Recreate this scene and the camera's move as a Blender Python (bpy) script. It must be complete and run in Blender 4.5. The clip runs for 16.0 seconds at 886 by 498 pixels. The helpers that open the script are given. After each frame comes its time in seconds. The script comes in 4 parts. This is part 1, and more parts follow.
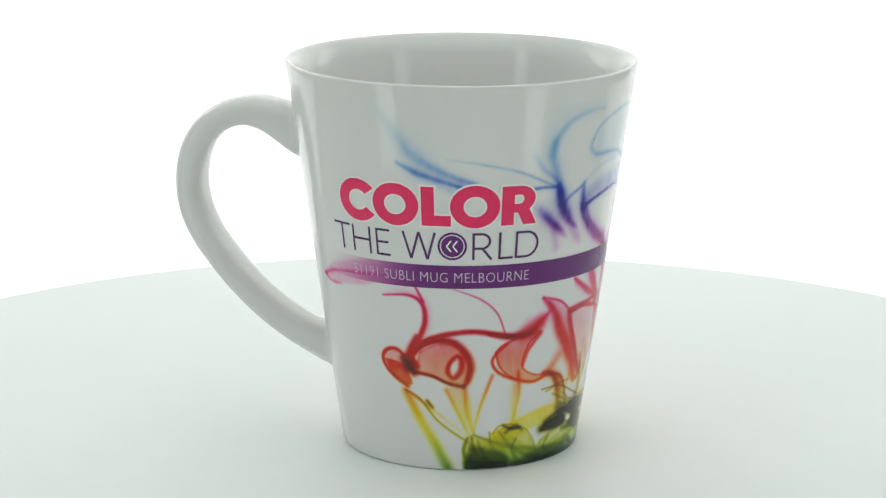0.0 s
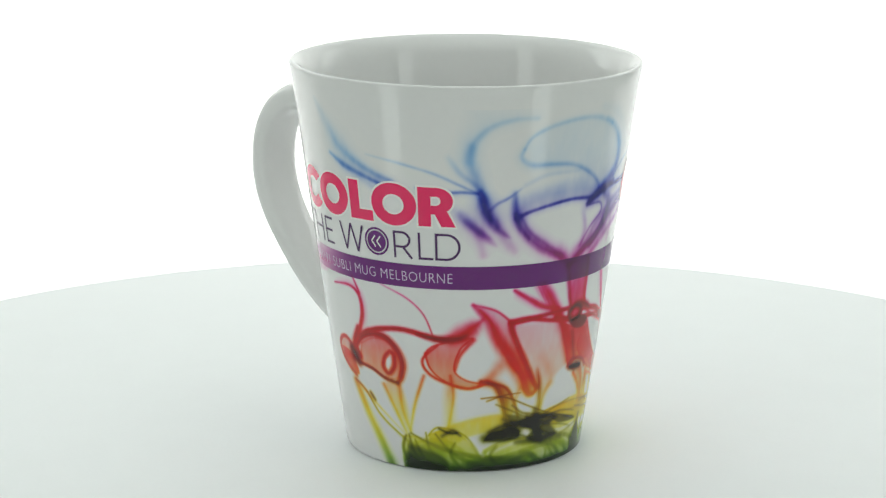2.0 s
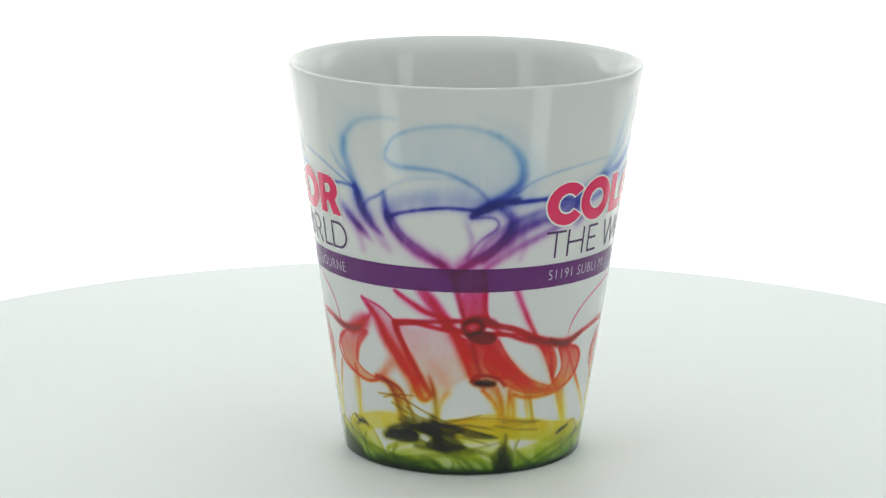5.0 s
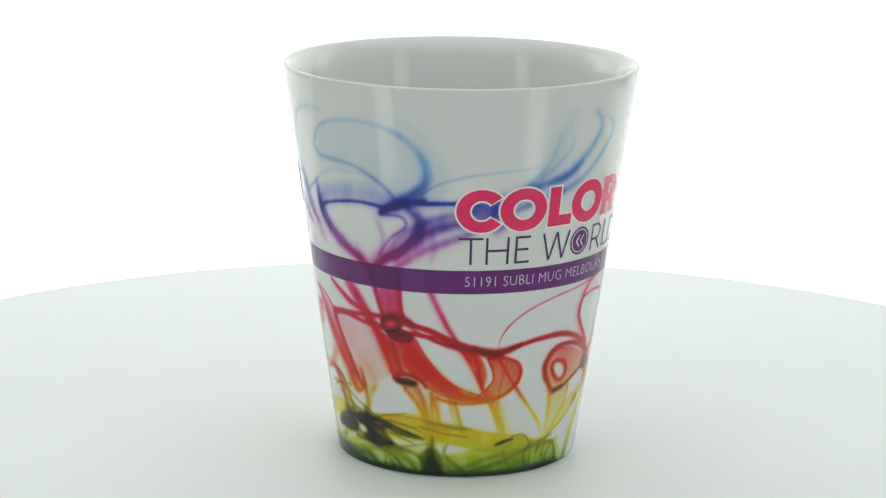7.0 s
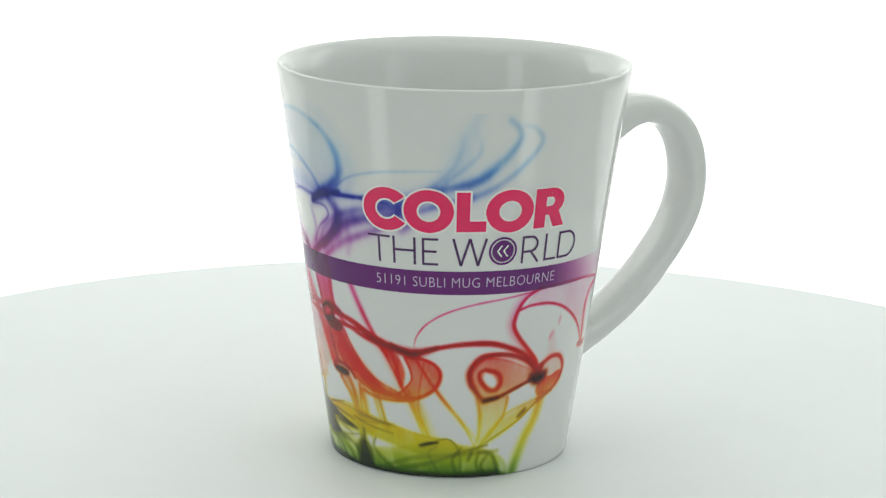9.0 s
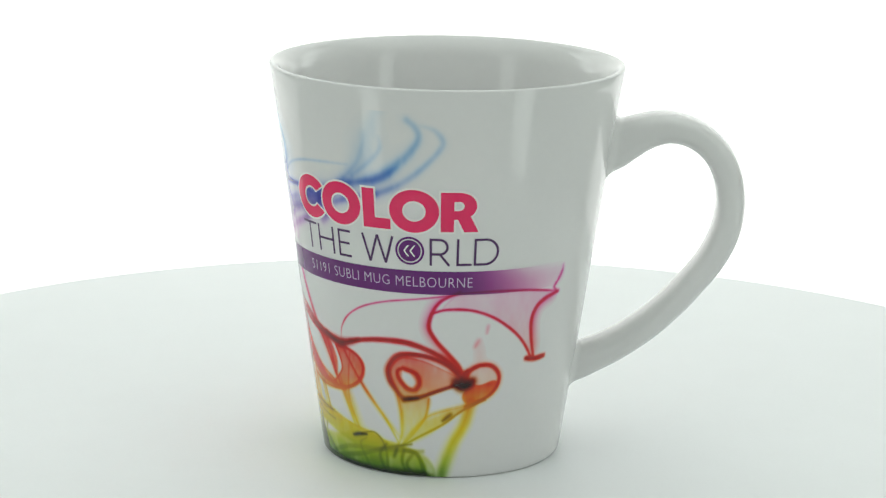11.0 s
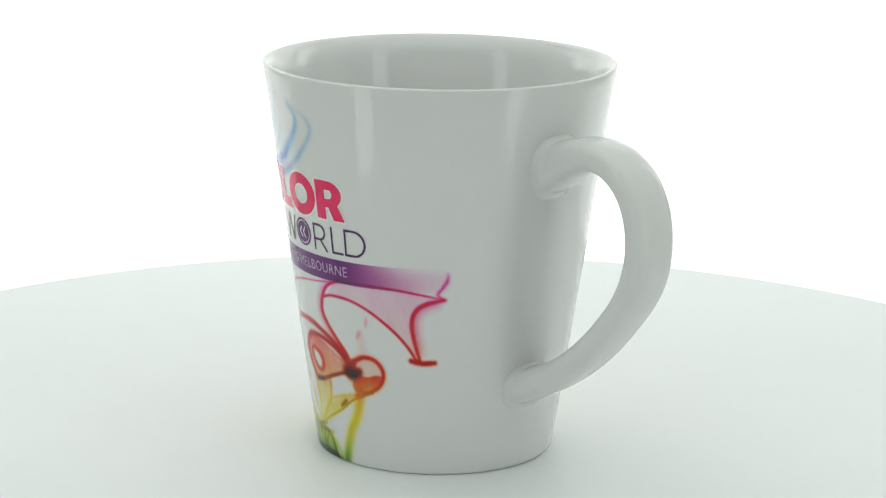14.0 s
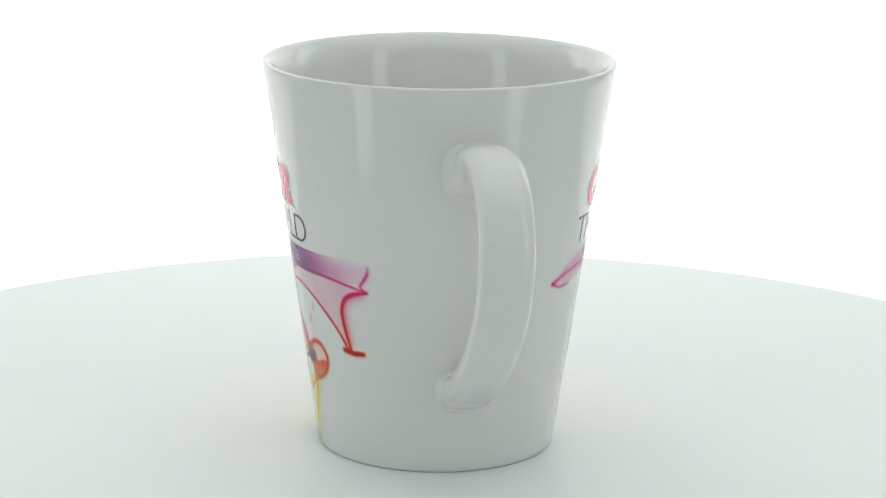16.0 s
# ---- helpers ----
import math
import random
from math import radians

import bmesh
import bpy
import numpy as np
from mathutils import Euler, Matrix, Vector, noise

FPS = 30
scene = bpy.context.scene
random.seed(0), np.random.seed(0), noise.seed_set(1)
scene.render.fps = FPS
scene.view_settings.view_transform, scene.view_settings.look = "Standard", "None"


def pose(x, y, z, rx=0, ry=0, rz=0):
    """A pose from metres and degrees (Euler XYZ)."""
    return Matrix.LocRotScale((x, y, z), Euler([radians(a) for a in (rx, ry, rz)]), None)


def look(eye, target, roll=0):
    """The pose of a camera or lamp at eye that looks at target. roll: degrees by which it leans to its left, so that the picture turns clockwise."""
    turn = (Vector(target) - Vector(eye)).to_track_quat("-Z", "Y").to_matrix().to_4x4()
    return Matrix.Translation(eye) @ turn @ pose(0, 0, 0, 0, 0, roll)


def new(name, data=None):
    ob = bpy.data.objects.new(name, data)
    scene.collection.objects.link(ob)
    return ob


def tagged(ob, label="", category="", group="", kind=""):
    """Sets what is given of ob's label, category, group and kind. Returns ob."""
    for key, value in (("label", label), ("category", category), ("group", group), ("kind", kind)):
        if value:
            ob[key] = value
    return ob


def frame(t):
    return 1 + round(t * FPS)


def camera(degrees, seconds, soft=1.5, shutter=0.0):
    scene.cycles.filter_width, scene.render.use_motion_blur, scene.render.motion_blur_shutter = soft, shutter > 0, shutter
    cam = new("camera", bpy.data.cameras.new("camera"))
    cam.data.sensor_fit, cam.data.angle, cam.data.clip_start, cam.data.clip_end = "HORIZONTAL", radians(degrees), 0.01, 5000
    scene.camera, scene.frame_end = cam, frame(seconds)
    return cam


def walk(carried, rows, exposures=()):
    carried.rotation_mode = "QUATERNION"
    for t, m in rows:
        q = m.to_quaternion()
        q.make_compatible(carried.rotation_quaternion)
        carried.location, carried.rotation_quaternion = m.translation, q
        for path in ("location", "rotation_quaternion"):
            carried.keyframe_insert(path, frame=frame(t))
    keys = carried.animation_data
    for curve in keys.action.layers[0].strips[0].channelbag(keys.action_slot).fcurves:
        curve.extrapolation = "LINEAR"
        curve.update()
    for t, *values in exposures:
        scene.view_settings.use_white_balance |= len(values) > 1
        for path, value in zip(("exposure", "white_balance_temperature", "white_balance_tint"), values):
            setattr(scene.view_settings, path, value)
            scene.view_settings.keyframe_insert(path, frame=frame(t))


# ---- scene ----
# A ceramic latte mug turns on a white turntable in a lit product-photo tent.
cam = camera(20.70, 16.0, soft=1.3)
walk(cam, [(0.0, pose(0.0, -0.6380, 0.2051, 76.600, -0.532, 0.326)),
           (16.0, pose(0.0, -0.6380, 0.2051, 76.600, -0.532, 0.326))])

TURN_START, TURN_RATE = -6.05, -15.27      # degrees, degrees a second
MUG_X, MUG_Y = 0.00254, 0.00314            # the mug stands a little off the turntable's axis
HEIGHT, R_BASE, R_TOP, R_BULGE = 0.105, 0.03207, 0.0468, 0.00073
HANDLE_AZIMUTH = 173.3


def platter_pose(t):
    # the platter does not sit quite square on its axis
    return pose(0, 0, 0, 0, 0, TURN_START + TURN_RATE * t) @ pose(0, 0, 0, -0.018, 0, 0) @ pose(0, 0, 0, 0, -0.382, 0)


# ---- light ----
world = bpy.data.worlds.new("studio")
scene.world = world
world.use_nodes = True
world.node_tree.nodes["Background"].inputs[0].default_value = (0.95, 1.0, 0.97, 1)
world.node_tree.nodes["Background"].inputs[1].default_value = 0.03


def softbox(name, eye, target, w, h, power, colour=(0.935, 1.0, 0.968)):
    data = bpy.data.lights.new(name, "AREA")
    data.shape, data.size, data.size_y, data.energy, data.color = "RECTANGLE", w, h, power, colour
    ob = new(name, data)
    ob.matrix_world = look(eye, target)
    return ob


softbox("softbox_left", (-0.37, -0.31, 0.18), (0, 0, 0.18), 0.105, 0.62, 0.33)
softbox("softbox_right", (0.37, -0.31, 0.18), (0, 0, 0.18), 0.105, 0.62, 0.33)
softbox("softbox_top", (0.0, -0.06, 0.95), (0, -0.05, 0), 1.30, 1.10, 3.05)
scene.view_settings.exposure = 0.0


# ---- materials ----
def material(name):
    m = bpy.data.materials.new(name)
    m.use_nodes = True
    return m, m.node_tree.nodes, m.node_tree.links, m.node_tree.nodes["Principled BSDF"]


def surface(name, colour, rough, grain=400.0, vary=0.03, bump=0.0, coat=0.0):
    """A plain surface with slight unevenness at two scales in colour, gloss and relief."""
    m, nodes, links, bsdf = material(name)
    coord = nodes.new("ShaderNodeTexCoord")
    fine, broad = nodes.new("ShaderNodeTexNoise"), nodes.new("ShaderNodeTexNoise")
    fine.inputs["Scale"].default_value, fine.inputs["Detail"].default_value = grain, 4
    broad.inputs["Scale"].default_value = grain / 14
    for n in (fine, broad):
        links.new(coord.outputs["Object"], n.inputs["Vector"])
    mix = nodes.new("ShaderNodeMath")
    mix.operation = "ADD"
    links.new(fine.outputs["Fac"], mix.inputs[0])
    links.new(broad.outputs["Fac"], mix.inputs[1])
    ramp = nodes.new("ShaderNodeMapRange")
    ramp.inputs["From Min"].default_value, ramp.inputs["From Max"].default_value = 0.6, 1.4
    ramp.inputs["To Min"].default_value, ramp.inputs["To Max"].default_value = 1 - vary, 1 + vary
    links.new(mix.outputs[0], ramp.inputs["Value"])
    tint = nodes.new("ShaderNodeVectorMath")
    tint.operation = "SCALE"
    tint.inputs[0].default_value = colour
    links.new(ramp.outputs[0], tint.inputs["Scale"])
    links.new(tint.outputs[0], bsdf.inputs["Base Color"])
    gloss = nodes.new("ShaderNodeMapRange")
    gloss.inputs["To Min"].default_value, gloss.inputs["To Max"].default_value = rough * 0.85, rough * 1.15
    links.new(broad.outputs["Fac"], gloss.inputs["Value"])
    links.new(gloss.outputs[0], bsdf.inputs["Roughness"])
    bsdf.inputs["Coat Weight"].default_value = coat
    bsdf.inputs["Coat Roughness"].default_value = 0.05
    if bump:
        relief = nodes.new("ShaderNodeBump")
        relief.inputs["Strength"].default_value, relief.inputs["Distance"].default_value = 0.3, bump
        links.new(broad.outputs["Fac"], relief.inputs["Height"])
        links.new(relief.outputs[0], bsdf.inputs["Normal"])
    return m


GLAZE_COLOUR, GLAZE_ROUGH = (0.765, 0.762, 0.755), 0.06
glaze = surface("white_glaze", GLAZE_COLOUR, GLAZE_ROUGH, grain=500, vary=0.012, bump=0.00015)
bisque = surface("unglazed_foot", (0.42, 0.40, 0.36), 0.8, grain=1500, vary=0.1)
platter_white = surface("platter_white", (0.86, 0.88, 0.885), 0.52, grain=900, vary=0.012)
base_grey = surface("base_plastic", (0.55, 0.56, 0.55), 0.5, grain=800, vary=0.03)
cloth = surface("tent_cloth", (0.82, 0.84, 0.82), 0.9, grain=900, vary=0.03)
crimson = surface("crimson_ink", (0.84, 0.016, 0.125), 0.08, grain=700, vary=0.04)
violet = surface("violet_ink", (0.12, 0.010, 0.165), 0.08, grain=700, vary=0.04)
plum = surface("plum_ink", (0.085, 0.030, 0.115), 0.08, grain=700, vary=0.05)
white_ink = surface("bare_white", (0.86, 0.86, 0.83), 0.08, grain=700, vary=0.01)
lilac_ink = surface("pale_lettering", (0.66, 0.50, 0.72), 0.08, grain=700, vary=0.03)

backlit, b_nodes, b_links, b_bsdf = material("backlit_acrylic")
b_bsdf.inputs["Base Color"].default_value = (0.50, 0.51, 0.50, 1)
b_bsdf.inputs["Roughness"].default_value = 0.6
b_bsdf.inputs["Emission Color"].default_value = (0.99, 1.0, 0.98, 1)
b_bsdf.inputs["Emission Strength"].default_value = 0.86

# glow of the added side panels, which stand out of view
added_glow, d_nodes, d_links, d_bsdf = material("added_glow")
d_bsdf.inputs["Base Color"].default_value = (0.6, 0.62, 0.6, 1)
d_bsdf.inputs["Roughness"].default_value = 0.6
d_bsdf.inputs["Emission Color"].default_value = (0.96, 1.0, 0.98, 1)
d_bsdf.inputs["Emission Strength"].default_value = 1.6

smoke_ink, s_nodes, s_links, s_bsdf = material("smoke_print_ink")
s_attr = s_nodes.new("ShaderNodeAttribute")
s_attr.attribute_name = "ink"
s_mul = s_nodes.new("ShaderNodeVectorMath")
s_mul.operation = "MULTIPLY"
s_mul.inputs[1].default_value = GLAZE_COLOUR
s_links.new(s_attr.outputs["Color"], s_mul.inputs[0])
s_links.new(s_mul.outputs[0], s_bsdf.inputs["Base Color"])
s_bsdf.inputs["Roughness"].default_value = GLAZE_ROUGH + 0.01
s_bsdf.inputs["Specular IOR Level"].default_value = 0.5


# ---- building helpers ----
def part(name, bm, mat, parent=None, label="", smooth=True):
    mesh = bpy.data.meshes.new(name)
    bmesh.ops.recalc_face_normals(bm, faces=bm.faces)
    bm.to_mesh(mesh)
    bm.free()
    for m in (mat if isinstance(mat, (list, tuple)) else [mat]):
        mesh.materials.append(m)
    if smooth:
        mesh.polygons.foreach_set("use_smooth", [True] * len(mesh.polygons))
    ob = new(name, mesh)
    ob.parent = parent
    return tagged(ob, label)


def lathe(bm, profile, n=192, closed=False):
    """Turns a profile of (radius, height) round the z axis; a radius of 0 becomes one point."""
    rings = []
    for r, z in profile:
        if r < 1e-7:
            rings.append([bm.verts.new((0, 0, z))])
        else:
            rings.append([bm.verts.new((r * math.cos(2 * math.pi * k / n), r * math.sin(2 * math.pi * k / n), z)) for k in range(n)])
    pairs = list(zip(rings, rings[1:]))
    if closed:
        pairs.append((rings[-1], rings[0]))
    faces = []
    for a, b in pairs:
        for k in range(n):
            j = (k + 1) % n
            loop = [a[k % len(a)], a[j % len(a)], b[j % len(b)], b[k % len(b)]]
            loop = [v for i, v in enumerate(loop) if v not in loop[:i]]
            faces.append(bm.faces.new(loop))
    return faces


def wall_radius(z):
    u = z / HEIGHT
    flare = 0.0003 * max(0.0, (z - 0.085) / 0.02) ** 2
    return R_BASE + (R_TOP - R_BASE) * u + R_BULGE * u * (1 - u) + flare


def spline(points, per=10):
    """Catmull-Rom through points of any dimension."""
    p = np.array([points[0], *points, points[-1]], float)
    if len(points) == 2:
        s = np.linspace(0, 1, per * 2)[:, None]
        return p[1] * (1 - s) + p[2] * s
    out = []
    for i in range(1, len(p) - 2):
        s = np.linspace(0, 1, per, endpoint=False)[:, None]
        a, b, c, d = p[i - 1], p[i], p[i + 1], p[i + 2]
        out.append(0.5 * (2 * b + (c - a) * s + (2 * a - 5 * b + 4 * c - d) * s ** 2 + (3 * b - a - 3 * c + d) * s ** 3))
    return np.vstack([*out, p[-2:-1]])


# ---- the tent ----
def tent():
    def panel(name, corners, mat, thick, label):
        bm = bmesh.new()
        c = [Vector(v) for v in corners]
        nrm = (c[1] - c[0]).cross(c[2] - c[0]).normalized() * thick
        lo, hi = [bm.verts.new(v) for v in c], [bm.verts.new(v - nrm) for v in c]
        bm.faces.new(lo)
        bm.faces.new(hi[::-1])
        for i in range(4):
            bm.faces.new((lo[i], hi[i], hi[(i + 1) % 4], lo[(i + 1) % 4]))
        return tagged(part(name, bm, mat, None, smooth=False), label, "wall", kind="structure")

    x, y0, y1, z0, z1 = 0.95, -1.10, 0.62, -0.200, 1.02
    panel("floor", [(-x, y0, z0), (x, y0, z0), (x, y1, z0), (-x, y1, z0)], cloth, 0.02, "white cloth floor of the photo tent")
    panel("wall_west", [(-x, y0, z0), (-x, y1, z0), (-x, y1, z1), (-x, y0, z1)], cloth, 0.004, "white cloth side of the photo tent")
    panel("wall_east", [(x, y1, z0), (x, y0, z0), (x, y0, z1), (x, y1, z1)], cloth, 0.004, "white cloth side of the photo tent")
    panel("wall_south", [(x, y0, z0), (-x, y0, z0), (-x, y0, z1), (x, y0, z1)], cloth, 0.004, "white cloth front of the photo tent")
    panel("wall_north", [(-x, y1, z0), (x, y1, z0), (x, y1, z1), (-x, y1, z1)], cloth, 0.004, "white cloth back of the photo tent")
    panel("ceiling", [(-x, y0, z1), (-x, y1, z1), (x, y1, z1), (x, y0, z1)], cloth, 0.004, "white cloth top of the photo tent")
    # seamless backlit sweep: flat under the platter's far side, curving up to a wall
    bm = bmesh.new()
    prof = [(0.140, -0.021), (0.30, -0.021)] + [(0.30 + 0.20 * math.sin(a), 0.179 - 0.20 * math.cos(a)) for a in np.radians(np.arange(6, 91, 6))] + [(0.50, 0.62)]
    rows = []
    for y, z in prof:
        rows.append([bm.verts.new((-0.065 + s * 0.45, y, z)) for s in np.linspace(-1, 1, 13)])
    for a, b in zip(rows, rows[1:]):
        for k in range(12):
            bm.faces.new((a[k], a[k + 1], b[k + 1], b[k]))
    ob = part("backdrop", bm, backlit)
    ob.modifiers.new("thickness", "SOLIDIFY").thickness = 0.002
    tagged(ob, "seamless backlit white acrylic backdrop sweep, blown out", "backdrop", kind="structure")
    # added glowing panels, unseen: bright side reflections in the mug's mouth, some fill
    for name, w in (("added_panel_west", -0.53), ("added_panel_east", 0.53)):
        ys = (0.32, 0.56) if w < 0 else (0.56, 0.32)
        made = panel(name, [(w, ys[0], 0.21), (w, ys[1], 0.21), (w, ys[1], 0.66), (w, ys[0], 0.66)], added_glow, 0.003, "added glowing white panel, unseen, on two thin posts")
        # posts added only to carry the panel
        for y in (0.325, 0.555):
            bm = bmesh.new()
            lathe(bm, [(0, z0), (0.012, z0), (0.012, z0 + 0.004), (0.004, z0 + 0.006), (0.004, 0.24), (0, 0.24)], 16)
            bmesh.ops.translate(bm, verts=bm.verts, vec=(w + math.copysign(0.0085, w), y, 0))
            part("post", bm, base_grey, made, "grey post with a small foot")


tent()


# ---- turntable ----
def turntable():
    ob = tagged(new("turntable"), "round white matte turntable on a grey pedestal", "turntable")
    ob.location = (0, 0, -0.200)
    bm = bmesh.new()
    lathe(bm, [(0, 0.0), (0.108, 0.0), (0.110, 0.0015), (0.110, 0.010), (0.092, 0.014), (0.090, 0.018), (0.090, 0.1845), (0.088, 0.186), (0, 0.186)], 96)
    part("base", bm, base_grey, ob, "grey plastic motor pedestal", smooth=False)
    bm = bmesh.new()
    r, h = 0.2137, 0.011
    edge = [(r - 0.002 + 0.002 * math.sin(a), -0.002 + 0.002 * math.cos(a)) for a in np.radians(np.arange(0, 91, 15))]
    low = [(r - 0.002 + 0.002 * math.cos(a), 0.002 - h - 0.002 * math.sin(a)) for a in np.radians(np.arange(0, 91, 15))]
    lathe(bm, [(0, 0), (0.06, 0), (0.14, 0), *edge, *low, (0.1, -h), (0, -h)], 256)
    bmesh.ops.translate(bm, verts=bm.verts, vec=(0.00105, 0.00228, 0))
    platter = part("platter", bm, platter_white, ob, "white matte platter with a rounded edge")
    return ob, platter


table, platter = turntable()


# ---- mug ----
mug = tagged(new("mug"), "tapered white glazed ceramic mug printed with rainbow smoke, on a turntable", "mug")


def mug_body():
    bm = bmesh.new()
    lip = 0.0006
    outer = [(wall_radius(z), z) for z in np.linspace(0.004, HEIGHT - lip, 40)]
    foot = [(0, 0.0030), (0.0255, 0.0030), (0.0268, 0.0022), (0.0275, 0.0006), (0.0283, 0.0), (0.0314, 0.0), (0.0318, 0.00015),
            (0.03205, 0.0005), (wall_radius(0.0013), 0.0013)]
    rr = outer[-1][0]
    rim = [(rr - lip + lip * math.cos(a), HEIGHT - lip + lip * math.sin(a)) for a in np.radians(np.arange(15, 91, 15))]
    # the mouth is bevelled wide on its inner side
    depth = [0.0055 * (k / 14) ** 2 for k in range(1, 15)] + list(np.linspace(0.007, HEIGHT - 0.020, 34))
    inner = [(wall_radius(HEIGHT - d) - lip - 0.0027 * math.sqrt(1 - max(0.0, 1 - d / 0.0055) ** 2) - 0.0028 * (1 - math.exp(-d / 0.013)), HEIGHT - d) for d in depth]
    bowl = [(0.0190 + 0.0115 * math.cos(a), 0.0185 - 0.0115 * math.sin(a)) for a in np.radians(np.arange(10, 91, 16))]
    faces = lathe(bm, [*foot, *outer, *rim, *inner, *bowl, (0.010, 0.0068), (0, 0.0066)])
    n = 192
    for f in faces[n * 4:n * 6]:
        f.material_index = 1
    return part("body", bm, [glaze, bisque], mug, "white glazed tapered body with a rounded lip")


def mug_handle():
    # centre line in the handle's plane: distance from the axis, height, half thickness, half width (mm)
    path = spline([(40.5, 82.4, 6.9, 7.2), (44.0, 83.3, 6.5, 7.1), (48.0, 85.1, 5.6, 7.0), (52.0, 86.9, 4.85, 7.0), (56.0, 88.1, 4.4, 6.9), (60.4, 88.3, 4.0, 6.9),
                   (66.0, 86.7, 3.85, 6.9), (71.4, 82.5, 3.85, 6.9), (74.9, 76.0, 3.85, 6.9), (76.1, 68.0, 3.85, 6.9), (74.9, 60.1, 3.85, 6.9),
                   (71.6, 53.0, 3.7, 6.9), (66.7, 46.4, 3.6, 6.9), (60.9, 39.9, 3.65, 6.9), (54.1, 33.8, 3.8, 6.9), (46.6, 28.7, 4.0, 6.9),
                   (40.3, 25.5, 4.3, 7.0), (36.3, 23.6, 4.5, 7.0), (33.0, 22.3, 4.5, 7.0)], 12)
    bm = bmesh.new()
    rings, n = [], 48
    for i, (r, z, ht, hw) in enumerate(path):
        d = path[min(i + 1, len(path) - 1)] - path[max(i - 1, 0)]
        nx, nz = Vector((-d[1], d[0])).normalized()
        fillet = 2.4 if z > 55 else 1.8
        ring = []
        for k in range(n):
            a = 2 * math.pi * k / n
            c, s = math.cos(a), math.sin(a)
            e = 2 / 2.8
            q, w = ht * math.copysign(abs(c) ** e, c), hw * math.copysign(abs(s) ** e, s)
            # glaze pooled in the corner where the handle meets the body
            gap = math.hypot(r + nx * q, w) - wall_radius((z + nz * q) / 1000) * 1000
            near = 1 - min(1.0, max(0.0, gap / fillet))
            grow = 1 + 0.7 * fillet * near ** 2.2 / math.hypot(q, w)
            q, w = q * grow, w * grow
            x, h = r + nx * q, z + nz * q
            if near:
                pull = (wall_radius(h / 1000) * 1000 + max(gap, -0.5)) / math.hypot(x, w)
                x, w = x * pull, w * pull
            ring.append(bm.verts.new((x * 1e-3, w * 1e-3, h * 1e-3)))
        rings.append(ring)
    for a, b in zip(rings, rings[1:]):
        for k in range(n):
            bm.faces.new((a[k], a[(k + 1) % n], b[(k + 1) % n], b[k]))
    bm.faces.new(rings[0])
    bm.faces.new(rings[-1][::-1])
    bmesh.ops.rotate(bm, verts=bm.verts, cent=(0, 0, 0), matrix=Matrix.Rotation(radians(HANDLE_AZIMUTH), 3, "Z"))
    return part("handle", bm, glaze, mug, "white glazed ear-shaped handle")


mug_body()
mug_handle()


# ---- the print: coloured smoke ----
# Ink density on a fine sheet round the mug, drawn with soft lines and veils; (angle in degrees, height in mm).
COLS, ROWS, Z_LOW, Z_HIGH = 1060, 384, 0.35, 99.0
A_LOW, A_HIGH = -154.0, 138.0
ang = np.linspace(A_LOW, A_HIGH, COLS)
hgt = np.linspace(Z_LOW, Z_HIGH, ROWS)
ink, dark = np.zeros((ROWS, COLS)), np.zeros((ROWS, COLS))


def lattice_noise(seed, step_a, step_z):
    """Smooth noise over the sheet, one lattice cell every step_a degrees and step_z mm."""
    rng = np.random.default_rng(seed)
    u, v = (ang - A_LOW) / step_a, (hgt - Z_LOW) / step_z
    g = rng.random((int(v.max()) + 3, int(u.max()) + 3))
    iu, iv = u.astype(int), v.astype(int)
    fu, fv = u - iu, v - iv
    fu, fv = fu * fu * (3 - 2 * fu), (fv * fv * (3 - 2 * fv))[:, None]
    top = g[np.ix_(iv, iu)] * (1 - fu) + g[np.ix_(iv, iu + 1)] * fu
    bot = g[np.ix_(iv + 1, iu)] * (1 - fu) + g[np.ix_(iv + 1, iu + 1)] * fu
    return top * (1 - fv) + bot * fv


wisp = 0.62 + 0.5 * lattice_noise(3, 5.0, 6.0) + 0.26 * lattice_noise(4, 1.3, 2.2)


def window(points, margin):
    a, z = points[:, 0], points[:, 1]
    k = 57.2958 / (wall_radius(z.mean() / 1000) * 1000)
    i0, i1 = np.searchsorted(ang, [a.min() - margin * k, a.max() + margin * k])
    j0, j1 = np.searchsorted(hgt, [z.min() - margin, z.max() + margin])
    box = np.s_[j0:max(j1, j0 + 1), i0:max(i1, i0 + 1)]
    return box, (ang[box[1]] / k)[None, :], hgt[box[0]][:, None], np.stack([a / k, z], 1)


def nearest(path, x, y):
    """Distance to the path, how far along it, and on which side."""
    best = np.full(np.broadcast(x, y).shape, 1e9)
    along, side = np.zeros_like(best), np.zeros_like(best)
    n = len(path) - 1
    for i in range(n):
        (ax, ay), (dx, dy) = path[i], path[i + 1] - path[i]
        s = np.clip(((x - ax) * dx + (y - ay) * dy) / max(dx * dx + dy * dy, 1e-9), 0, 1)
        ex, ey = x - ax - s * dx, y - ay - s * dy
        d = np.hypot(ex, ey)
        near = d < best
        best = np.where(near, d, best)
        along = np.where(near, (i + s) / n, along)
        side = np.where(near, np.sign(dx * ey - dy * ex), side)
    return best, along, side


